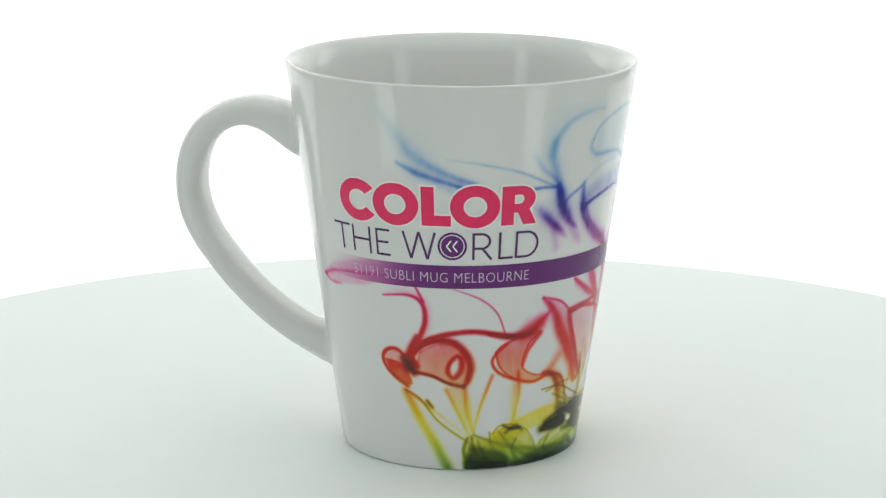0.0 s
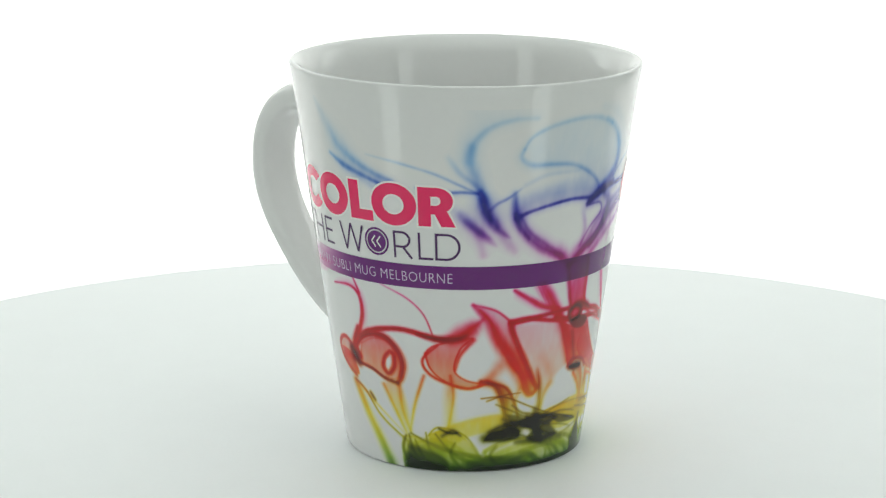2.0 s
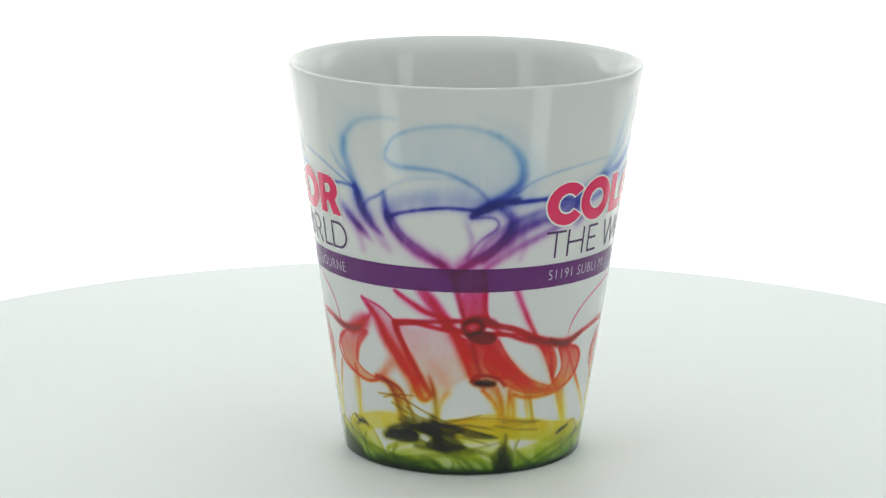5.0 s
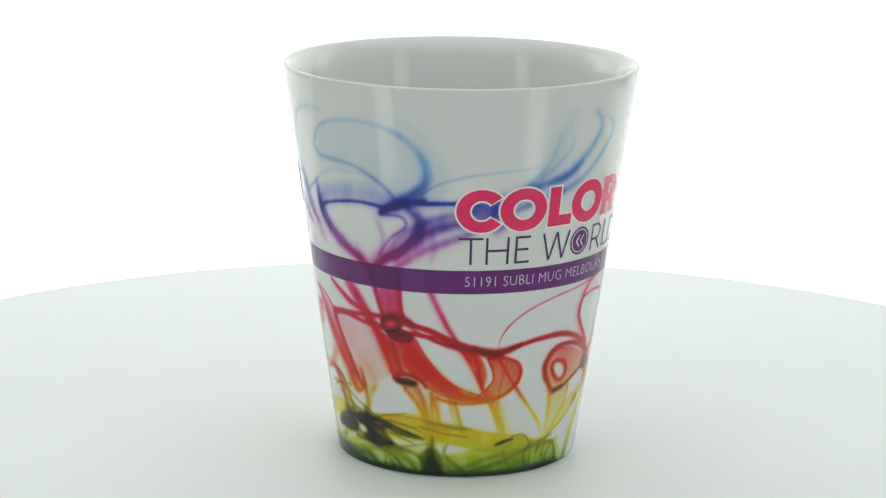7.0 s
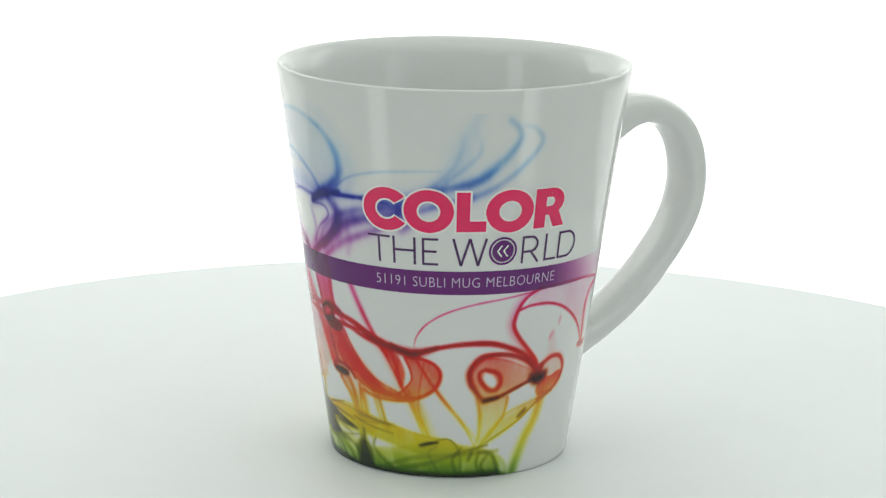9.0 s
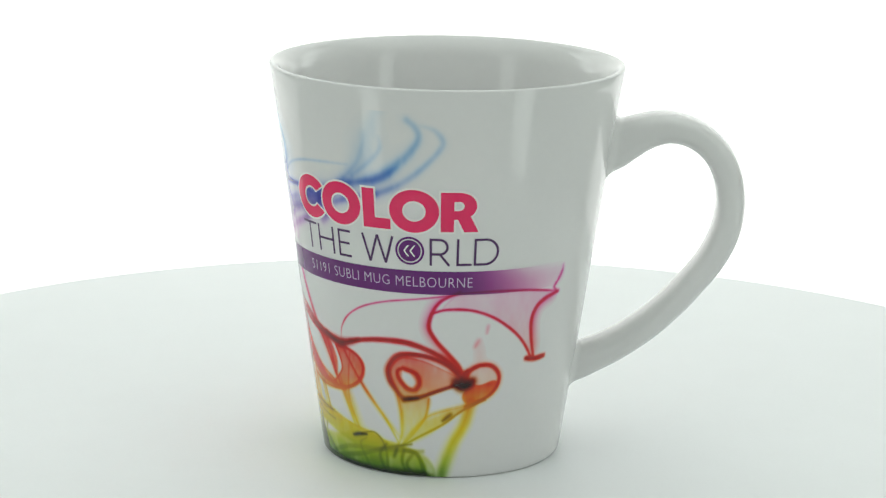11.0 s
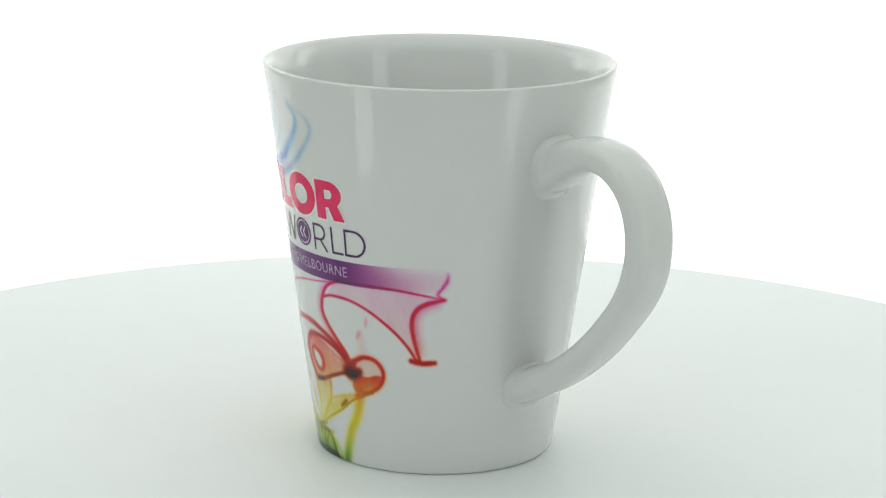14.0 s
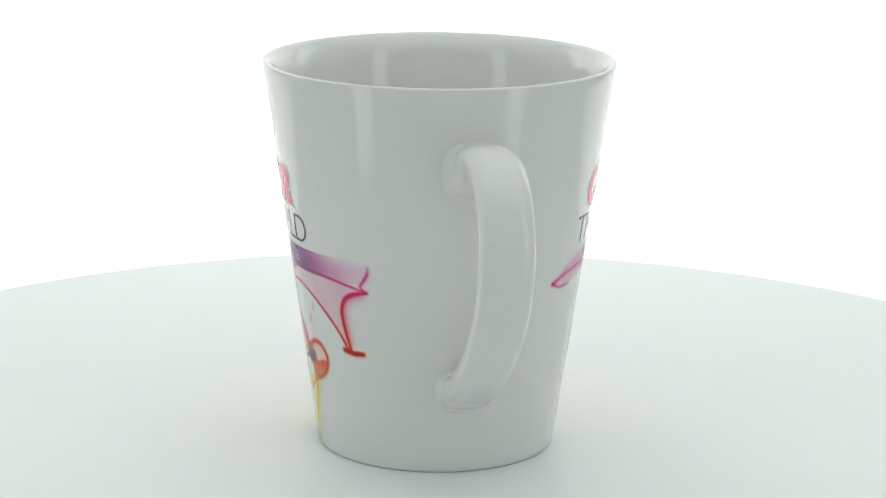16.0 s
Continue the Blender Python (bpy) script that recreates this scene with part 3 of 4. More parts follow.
line([(0.7, 24.3), (6.4, 19.8), (10.1, 13.7), (11.7, 5.5)], (1.3, 1.74, 1.74), 0.7)
line([(12.2, 23.7), (12.5, 16.7), (17.1, 8.8)], (0.87, 0.72), 0.45)
line([(22.3, 21.7), (25.3, 12.5)], (0.72, 0.72), 0.5)
line([(6.4, 14.2), (15.4, 12.7), (27.7, 11.6)], (0.58, 0.72), 0.5, soot=0.3)
line([(-59.2, 27.4), (-58.1, 21.2), (-60.4, 12.7)], (1.16, 0.87), 0.4)
line([(6.4, 24.5), (9.1, 19.9), (10.8, 12.0), (12.7, 7.2)], (1.74, 1.16, 1.45), 0.45)
line([(12.9, 22.3), (15.0, 16.2), (15.7, 11.5)], (1.45, 1.16), 0.4)
line([(4.7, 24.6), (8.5, 20.5), (10.4, 15.4), (11.4, 10.3), (11.9, 3.4)], (2.33, 2.64, 2.79), 0.42, soot=0.05)
line([(12.3, 24), (14.3, 18.9), (14.4, 12.9)], (2.17, 2.48), 0.3)
line([(21.3, 21.5), (24.2, 15.5), (25.7, 13.3)], (1.24, 1.55), 0.4, soot=0.1)
line([(38.4, 22.5), (42.2, 16.3), (45.5, 10.8)], (2.33, 2.56), 0.36)
line([(46.5, 26.1), (54.2, 19.4), (65.6, 11.1)], (1.4, 1.4), 0.28)
line([(10.4, 15), (16.3, 14.8), (26.3, 14)], (1.55, 1.09), 0.3, soot=0.25)
# dark clouds in the yellow
sheet([(-44.6, 9.0), (-41.6, 11.1), (-36.0, 11.6), (-32.3, 12.5), (-27.8, 11.0), (-29.0, 9.1), (-34.8, 8.6), (-39.9, 8.7)], 0.7, 0.7, soot=1.7)
sheet([(-28.1, 13.8), (-21.2, 15.4), (-13.5, 14.5), (-6.6, 12.9), (-11.1, 11.5), (-6.9, 8.6), (-10.0, 7.0), (-18.6, 7.0), (-23.9, 8.6), (-20.4, 10.9), (-26.5, 12.0)], 0.6, 1.0, soot=1.2)
sheet([(-34.7, 16.1), (-28.6, 15.4), (-23.6, 13.6), (-15.9, 12.7), (-21.0, 11.6), (-31.0, 12.6)], 0.6, 1.0, soot=0.9)
sheet([(-10.7, 13.2), (3.8, 11.7), (7.9, 10.4), (-5.0, 11.0)], 0.4, 0.6, soot=1.0)
line([(-44.3, 9.7), (-38.6, 10.9), (-31.0, 11.3), (-28.0, 10.1)], (2.07, 3.28, 2.42), 1.0, soot=1.56)
line([(-35.3, 13.5), (-23.6, 13.6), (-13.5, 14.2), (5.5, 11.2)], (1.2, 1.55, 0.52), 0.8, soot=0.96)
line([(-29.7, 7.8), (-18.1, 7.8), (-5.9, 8.2)], (0.87, 2.07, 0.7), 0.8, soot=1.08)
line([(-20.8, 16.4), (-18.9, 11.2), (-16.6, 7.9)], (1.55, 2.58, 2.07), 0.8, soot=0.96)
line([(-26.6, 13.4), (-15.7, 9.8), (-2.8, 6.7)], (1.03, 1.03), 0.8, soot=0.66)
line([(-36.0, 14.8), (-23.5, 12.1), (-10.6, 12.4)], (1.38, 1.72), 0.6, soot=0.6)
line([(-16.1, 14.6), (-8.4, 16.1), (0.3, 17.3)], (0.52, 0.35), 0.4, soot=0.42)
line([(-9.9, 6.7), (1.4, 8.2), (9.3, 9.3)], (0.52, 0.52), 0.4, soot=0.36)
line([(-32.3, 18.6), (-27.4, 16.2), (-21.2, 15.3)], (0.7, 0.87), 0.5, soot=0.48)
line([(-14.6, 11.8), (-2.0, 10.1), (4.4, 8.7)], (0.7, 0.35), 0.3, soot=0.42)
clear([(-28.0, 10.4), (-24.7, 11.0), (-23.4, 9.2), (-26.4, 8.8)], 0.3, 0.6)
line([(-24.9, 14.9), (-21.5, 11.3), (-15.4, 7.0)], (1.45, 2.03, 1.16), 0.6, soot=0.78)
line([(-36.0, 12.1), (-23.4, 8.9), (-9.9, 6.7), (1.7, 6.6)], (0.58, 0.87, 0.43), 0.4, soot=0.6)
line([(-39.6, 19.2), (-32.3, 17.0), (-23.6, 14.5), (-10.7, 13.2)], (0.58, 0.72, 0.58), 0.4, soot=0.42)
line([(-18.6, 13.6), (-5.5, 14.5), (6.7, 12.8)], (0.72, 0.72, 0.29), 0.4, soot=0.48)
line([(-42.4, 11.4), (-36.0, 12.9), (-29.8, 12.6)], (1.16, 1.45, 0.87), 0.5, soot=0.72)
# green foot
sheet([(-79.7, 7.0), (-73.3, 6.3), (-64.1, 4.5), (-60.9, 1.3), (-71.7, 1.0), (-79.0, 2.3)], 0.6, 0.7, soot=1.1)
sheet([(-53.9, 2.6), (-41.4, 3.8), (-23.0, 2.2), (-28.2, 0.3), (-44.3, 0.2)], 0.5, 1.0, soot=0.9)
sheet([(-81.0, 5.1), (-74.4, 2.9), (-63.3, 1.9), (-61.6, -0.9), (-79.1, -0.1)], 0.5, 0.9, soot=1.0)
sheet([(-61.9, 2.3), (-40.8, 1.8), (-21.4, 0.5), (-26.9, -1.4), (-50.9, -1.1)], 0.4, 1.2, soot=0.6)
sheet([(5.8, 6.0), (12.0, 8.0), (16.3, 5.7), (16.3, 0.6), (7.6, -0.0)], 0.5, 1.2, soot=0.8)
sheet([(-28.4, 1.1), (-6.6, 2.3), (6.2, 0.1), (-10.0, -1.0), (-28.7, -1.2)], 0.5, 1.0, soot=0.8)
sheet([(25.0, 0.6), (50.0, 1.5), (73.9, 2.0), (76.5, 0.2), (44.7, -0.4)], 0.5, 0.7, soot=0.8)
sheet([(9.2, 5.8), (14.4, 4.9), (15.4, 1.4), (8.0, 1.1)], 0.5, 0.9, soot=0.8)
sheet([(-81.9, 9.2), (-74.7, 9.4), (-68.8, 6.8), (-62.5, -0.2), (-78.2, -0.1), (-82.3, 1.9)], 0.54, 0.7, rim=0.3)
sheet([(-69.1, 10.5), (-61.8, 12.0), (-52.8, 9.7), (-45.9, 3.2), (-47.5, -0.8), (-62.5, -0.5), (-67.6, 5.9)], 0.45, 0.9, rim=0.2)
line([(-80.7, 1.5), (-68.8, 0.4), (-50.9, -0.2), (-21.0, -0.8)], (1.07, 1.43, 0.9), 1.0, soot=0.75)
line([(-80.4, 9.5), (-82.3, 5.5), (-79.1, 0.9)], (0.61, 0.61), 1.0, soot=0.7)
line([(-76.0, 8.7), (-73.1, 4.5), (-67.4, 0.5)], (0.36, 0.49), 0.7, soot=0.7)
line([(-70.7, 10.9), (-68.7, 5.9), (-60.5, 2.7)], (0.49, 0.49), 0.8, soot=0.4)
line([(-77.9, 10.3), (-61.0, 6.3), (-41.5, 4.0), (-19.7, 3.0)], (0.61, 0.74, 0.74), 0.8, soot=0.6)
line([(-64.5, 12.4), (-60.3, 11.3), (-56.6, 11.3)], (0.74, 0.81, 0.74), 0.6, soot=1.2)
line([(-69.6, 10.1), (-64.5, 12.7), (-52.9, 10.5), (-44.9, 3.1)], (0.49, 0.49), 0.8, soot=0.2)
sheet([(-48.4, 3.5), (-24.1, 5.0), (-13.4, -0.0), (-26.9, -0.7), (-45.8, -0.4)], 0.3, 1.2)
line([(-81.2, 2.3), (-58.5, 0.8), (-41.5, 0.9), (-25.6, 1.1), (-0.3, 0.9), (26.7, 1.2), (48.5, 0.9)], (1.26, 1.07, 1.07), 1.1, soot=0.75)
sheet([(-79.5, 7.4), (-63.3, 9.5), (-52.1, 5.6), (-41.5, 1.4), (-58.5, 0.8), (-79.0, 2.6)], 0.48, 0.9, rim=0.2)
line([(-78.8, 9.9), (-76.4, 4.6), (-68.0, 1.6)], (0.61, 0.61), 0.9, soot=0.7)
line([(-66.2, 10.7), (-57.9, 5.1), (-44.2, 1.6)], (0.61, 0.74), 0.9, soot=0.5)
sheet([(-44.5, 6.1), (-28.5, 8.8), (-10.1, 7.5), (7.6, 2.4), (3.1, 0.2), (-36.2, 1.4)], 0.19, 1.2, rim=0.4)
line([(-45.3, 5.1), (-37.4, 8.3), (-23.4, 8.7), (-12.5, 4.7), (-12.6, 1.2)], (0.49, 0.49), 0.6, soot=0.25)
line([(-20.7, 7.7), (-12.6, 6.0), (-5.7, 1.0)], (0.61, 0.74), 0.8, soot=0.3)
line([(-9.9, 6.7), (0.7, 3.7), (4.8, 0.1)], (0.61, 0.74), 0.8, soot=0.3)
line([(-34.8, 1.6), (-23.1, 4.0), (-17.6, 1.4)], (1.07, 0.9), 0.5, soot=0.5)
sheet([(5.0, 6.2), (49.3, 6.1), (53.5, 2.1), (41.4, 0.1), (11.5, 0.9)], 0.42, 1.2)
line([(10.4, 8.9), (14.2, 1.1)], (1.35, 1.52), 0.6, soot=0.5)
line([(-51.9, -1.2), (-20.5, -0.1), (-6.9, 0.3), (10.4, 0.2), (34.2, 0.6), (57.5, 0.6), (81.1, 0.3)], (1.07, 1.17, 1.07), 1.1, soot=0.65)
sheet([(-49.0, 2.8), (-26.4, 7.3), (-5.9, 7.5), (4.9, 1.1), (-13.3, 0.2), (-45.0, -0.7)], 0.3, 1.2, rim=0.3)
line([(-8.7, 8.5), (5.2, 5.5), (10.4, 0.3)], (0.49, 0.61), 0.8, soot=0.7)
line([(-27.1, 5.1), (-9.2, 5.5), (-0.2, 0.3)], (0.49, 0.61), 0.8, soot=0.5)
line([(-40.6, 3.5), (-23.2, 4.6), (-13.3, 0.2)], (0.49, 0.61), 0.8, soot=0.4)
line([(12.1, 11.2), (11.9, 6.4), (12.5, 1.6)], (0.9, 1.52), 0.7, soot=0.7)
sheet([(18.4, 6.6), (36.2, 8.6), (46.8, 9.6), (65.6, 8.9), (78.9, 4.7), (78.2, -0.1), (48.2, 0.8), (21.0, 1.0)], 0.36, 1.0, rim=0.2)
sheet([(-8.7, 8.8), (13.2, 7.2), (28.9, 1.0), (10.4, 0.6), (-3.5, 2.9)], 0.3, 1.2)
line([(21.0, 1.3), (36.5, 5.3), (56.1, 6.8), (76.1, 7.5)], (0.61, 0.61), 0.8, soot=0.4)
line([(49.7, 0.7), (44.4, 6.9), (48.3, 9.1)], (0.49, 0.49), 0.7, soot=0.3)
sheet([(54.9, 9.3), (67.8, 8.1), (73.9, 6.4), (76.1, 0.9), (55.2, 0.8), (49.9, 5.2)], 0.51, 0.7, rim=0.25)
line([(66.5, 7.6), (73.3, 6.4), (76.7, 0.9)], (0.49, 0.74), 1.0, soot=0.6)
line([(8.0, 1.1), (28.0, 0.2), (44.7, 0.2), (63.2, 0.5), (76.4, 0.9)], (0.72, 0.81, 0.9), 1.1, soot=0.9)
line([(25.1, 1.2), (44.7, 4.3), (60.1, 7.7), (70.8, 9.3)], (0.61, 0.61), 0.8, soot=0.6)
line([(40.5, 9.1), (43.8, 9.7), (48.6, 10.2)], (0.72, 1.07, 0.61), 0.6, soot=1.6)
line([(41.0, 8.9), (52.4, 11.3), (58.0, 7.7), (58.9, 1.2)], (0.49, 0.49), 0.8, soot=0.4)
line([(63.9, 7.6), (62.3, 5.2)], (0.72, 0.74), 0.6, soot=0.9)
line([(67.3, 7.5), (66.1, 4.3), (68.0, 1.0)], (0.49, 0.49), 0.8, soot=0.5)
line([(9.6, 7.5), (10.3, 2.7)], (1.43, 1.43), 0.5, soot=0.7)
sheet([(25.8, 7.0), (42.3, 10.3), (54.9, 9.7), (57.8, 1.9), (33.8, 1.0)], 0.36, 1.0)
line([(-81.7, 0.7), (-68.7, -0.1), (-50.9, -0.7), (-21.0, -1.3)], (1.01, 1.01), 0.6, soot=0.7)
line([(-65.0, -0.1), (-41.5, 0.4), (-20.2, 0.5), (3.1, 0.2), (41.4, 0.1)], (1.01, 1.01), 0.6, soot=0.7)
line([(-28.7, -1.5), (-6.9, -0.4), (15.7, 0.1), (37.0, 0.1), (64.6, -0.3)], (1.01, 1.01), 0.6, soot=0.6)
line([(27.9, -0.4), (50.0, -0.1), (76.5, 0.4)], (0.87, 0.87), 0.6, soot=0.6)
line([(57.3, 0.9), (55.1, 5.3), (58.8, 8.5)], (0.58, 0.72), 0.5, soot=0.6)
line([(71.3, 0.5), (68.3, 3.4), (71.2, 6.4)], (0.72, 0.72), 0.5, soot=0.6)
line([(-63.2, 10.3), (-58.5, 11.9), (-55.0, 10.6)], (1.16, 1.3, 0.87), 0.4, soot=0.9)
line([(-54.0, 0.9), (-59.4, 5.0), (-57.5, 8.4)], (0.58, 0.58), 0.6, soot=0.6)
line([(-36.2, 1.2), (-41.4, 4.3), (-38.7, 7.2)], (0.72, 0.87), 0.5, soot=0.5)
line([(-1.8, 0.7), (-8.3, 5.0), (-15.4, 7.0)], (0.58, 0.58), 0.5, soot=0.5)
line([(26.4, 1.8), (17.6, 6.3), (18.5, 9.4)], (0.87, 0.72), 0.4, soot=0.5)
# blue plumes, left
line([(-111.5, 98.5), (-106.1, 92.6), (-100.8, 87.5), (-93.2, 83.3), (-85.8, 80.6), (-78.6, 78.9)], (1.22, 4.07, 5.04, 3.41, 2.11, 1.3), 0.26, fade=(0.2, 1))
line([(-105, 91.9), (-100.8, 87.1), (-93.1, 83.5), (-85.8, 81.2), (-79.1, 79.5)], (1.95, 2.11, 1.46, 1.14), 0.3, fade=(0.2, 1))
line([(-105.8, 84.6), (-99, 82.1), (-91.3, 80.3), (-83.8, 78.5)], (0.81, 1.63, 1.3, 0.98), 0.75, fade=(0.5, 1))
line([(-101.2, 83.5), (-93.4, 80.2), (-86, 77.2)], (2.11, 2.44, 1.63), 0.14)
line([(-88.6, 85.9), (-76.5, 84.5), (-64.6, 82.3), (-55.3, 79.3), (-48.8, 77)], (0.49, 0.57, 0.65, 0.65), 0.3, fade=(0.2, 1))
line([(-70.5, 78.3), (-60.4, 77.4), (-54.1, 77.5), (-48.6, 77.1)], (0.65, 0.73, 0.81), 0.55, fade=(0.3, 1))
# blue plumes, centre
line([(-30.1, 96.3), (-37.2, 96.3), (-43.8, 95), (-48.1, 92.8), (-51.2, 89.6), (-52.3, 85.7)], (1.14, 1.46, 1.95, 2.44), 0.36, veil=(-2.0, 0.12), fade=(0.4, 1))
line([(-51.5, 89.3), (-52.3, 85.7), (-50.4, 81.9), (-48.5, 78.4), (-46.8, 75.6)], (2.44, 3.09, 2.76, 2.11), 0.36)
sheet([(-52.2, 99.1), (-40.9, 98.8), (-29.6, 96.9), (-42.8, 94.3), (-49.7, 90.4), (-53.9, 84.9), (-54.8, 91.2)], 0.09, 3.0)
line([(-59, 86.4), (-55.1, 82.4), (-50, 79.3), (-47.4, 76.8)], (1.63, 1.46, 1.14), 0.26, fade=(0.3, 1))
line([(-48.5, 77.6), (-47.1, 74), (-45.1, 70.7), (-41.8, 67.3), (-37.7, 65.2)], (1.46, 2.93, 2.93, 1.79, 0.81), 0.9, veil=(1.4, 0.2), fade=(1, 0.2))
line([(-47.5, 75.6), (-46.5, 72.4), (-44.7, 70.1)], (1.79, 2.28, 1.46), 0.5, soot=0.1)
line([(-45.1, 72.5), (-42.6, 74.3), (-38.4, 75.9), (-33.9, 78.3)], (0.98, 0.81, 0.65), 0.3, fade=(1, 0.2))
line([(-56.7, 72.3), (-52, 69.2), (-47.3, 66), (-42.5, 63.2)], (2.44, 2.76, 2.28, 0.98), 0.5, fade=(0.2, 0.2))
line([(-53.6, 69.8), (-48.8, 67.1), (-44.1, 64.9)], (1.3, 1.63, 0.98), 0.45, fade=(0.4, 0.2))
line([(-43, 69.3), (-38.8, 64.5), (-34.4, 60.5)], (2.76, 2.93, 2.11), 0.2, fade=(1, 0.1))
line([(-48.9, 65.9), (-47.4, 61.9), (-46.4, 59.5)], (2.44, 2.11), 0.14, fade=(1, 0.1))
line([(-34.1, 88.4), (-31.3, 91.6), (-23.7, 94.1), (-13.6, 95.2), (-4.6, 94.6), (3.4, 92.3)], (0.81, 1.14, 1.3, 1.63), 0.34, veil=(-2.0, 0.15))
line([(-0.1, 93.9), (7, 90.3), (11.5, 85), (11.1, 80.2), (7.1, 77.3), (1.5, 74.8), (-4.1, 72.3)], (1.46, 2.11, 2.76, 2.93, 2.76, 1.95), 0.85, veil=(-2.0, 0.15), fade=(0.3, 1))
line([(-2.7, 97.3), (5.6, 95), (13.1, 89.4), (17.7, 82.5), (15.4, 76.7)], (2.44, 4.07, 4.88, 3.58), 0.09)
line([(-34.1, 88.4), (-34.8, 86.2), (-31.1, 84.2), (-23, 83.9), (-14.4, 83.1), (-6, 80.1), (-1, 77.1), (0.4, 74.7)], (0.98, 1.46, 1.3, 1.3, 0.98), 0.38, veil=(-1.6, 0.15))
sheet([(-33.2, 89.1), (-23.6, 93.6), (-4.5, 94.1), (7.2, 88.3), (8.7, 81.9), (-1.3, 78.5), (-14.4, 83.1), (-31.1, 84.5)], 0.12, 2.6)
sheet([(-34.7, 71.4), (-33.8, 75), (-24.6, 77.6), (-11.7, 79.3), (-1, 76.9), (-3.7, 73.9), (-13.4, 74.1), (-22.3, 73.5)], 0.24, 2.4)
line([(-35.5, 70.2), (-30.6, 71.7), (-22.2, 73.1), (-13.4, 73.8), (-3.6, 73.2)], (1.14, 0.81, 0.73, 0.98), 1)
line([(-5.3, 71.7), (-1, 73.6), (5.8, 75), (10.7, 75.9)], (1.3, 2.11, 2.28, 1.46), 1.1, soot=0.2)
line([(9.7, 75.1), (18.9, 75.3), (31.1, 74.6)], (0.98, 0.81, 0.65), 0.7)
line([(-36.5, 77), (-36, 72.6), (-33.6, 67.3), (-26.4, 62.1), (-15.8, 58.6)], (1.3, 1.95, 1.95, 2.11, 1.95), 0.75, veil=(1.4, 0.25), fade=(0.3, 1))
line([(-36, 71.4), (-34.2, 67.8), (-30.3, 64.5)], (1.14, 1.3, 0.81), 0.6)
line([(3.7, 74.8), (8.8, 70.6), (8.2, 66.6), (4, 63), (-2.7, 60.3), (-7.8, 57.5)], (1.79, 2.93, 2.93, 2.11, 1.95), 0.85, veil=(-1.2, 0.25))
line([(-5.2, 71.2), (2.2, 71.2), (3.9, 68.6), (-2.2, 65.1), (-6.7, 60.6)], (0.65, 0.81, 0.81), 0.45)
line([(-7.6, 70.6), (-5, 64.7), (-7, 60.4)], (1.46, 1.79), 0.2, fade=(0.2, 1))
line([(-32.9, 78.9), (-24.8, 81.2), (-12, 81.3)], (1.3, 1.3), 0.1)
# violet strands over the band
line([(-0.9, 59.7), (4.8, 64), (12.2, 68), (20.5, 69.9), (27.2, 70.4), (34.1, 72)], (1.63, 2.28, 2.76, 2.93, 2.11), 0.6, veil=(-1.2, 0.25))
line([(-5.5, 59.4), (1.6, 65.8), (10.1, 69.8), (20.4, 72.3), (28.6, 73.3)], (1.79, 2.11, 1.95), 0.34)
line([(4.7, 61), (11.2, 66), (18.4, 68.9)], (2.11, 1.79), 0.2, fade=(0.2, 1))
line([(13.3, 66.8), (13.8, 62.8), (12.8, 60)], (2.11, 1.79), 0.14)
line([(7.7, 75.1), (16.2, 75.2), (23.3, 75.6), (31.6, 76.2)], (1.14, 0.98, 1.63), 0.75)
sheet([(25.9, 75.6), (35.9, 76.4), (44.9, 77.2), (37.4, 72), (29.8, 71.3)], 0.35, 1.6)
line([(35.6, 67.7), (39.4, 69.6)], (2.11, 1.79), 0.4)
line([(9.9, 77.3), (16.1, 80.4), (26, 82.5), (37.3, 83.5), (49.8, 84)], (0.73, 0.65, 0.65), 0.24, fade=(1, 0.3))
line([(-34.2, 70.8), (-30, 66), (-21.7, 61.5), (-10.8, 56)], (1.2, 1.6, 2.0), 0.55, veil=(1.2, 0.25))
line([(8.1, 67.9), (2.8, 62.8), (-5.9, 58.8), (-11.2, 55.7)], (1.6, 1.8, 1.8), 0.6, veil=(-1.2, 0.25))
line([(27.9, 67.8), (11.1, 62.7), (-1.4, 57)], (1.8, 2.2, 1.6), 0.45)
line([(-17.3, 60.8), (-12.2, 56.9), (-8.3, 59.6)], (3.0, 3.4, 3.0), 0.22)
# blue plumes, right
line([(46.3, 79.6), (51.7, 83.2), (55.6, 87.2), (58, 92.5), (61.3, 97.9), (66.8, 102.8)], (1.79, 4.23, 6.5, 5.85, 3.58, 1.3), 0.17, fade=(1, 0.2))
line([(47.8, 80.4), (53.2, 84.6), (56, 89.3), (56.8, 94)], (1.3, 1.46, 1.14), 0.14, fade=(1, 0))
line([(51.3, 81.3), (58, 85.3), (62.3, 89.3), (61.8, 93.2)], (1.46, 1.46, 1.14), 0.2, fade=(1, 0))
line([(45.3, 78.7), (55.3, 80.2), (62.1, 82.1), (68, 85.3), (72.7, 88.9), (75.3, 92.5), (74.3, 95.3), (71.6, 97.1)], (1.79, 2.76, 2.6, 1.95, 1.63, 1.79), 0.55)
line([(53.3, 79.7), (59.2, 80.7), (63.7, 82.1), (67.5, 84.5)], (1.14, 2.11, 1.95, 1.14), 0.5, fade=(0.3, 0.4))
line([(58.9, 76.9), (67.4, 79.6), (74.3, 83.3), (80.3, 87.8), (83.2, 91.5), (80.7, 94.5), (76.1, 95.8)], (1.95, 1.79, 1.46, 1.63, 0.98), 0.3, fade=(1, 0.3))
line([(24.4, 72.6), (32.6, 74.3), (40.1, 76.6), (49.8, 78.7)], (2.93, 3.58, 3.25), 0.42)
line([(41.1, 73), (49.3, 75.1), (59.9, 77.2)], (1.79, 1.95), 0.35)
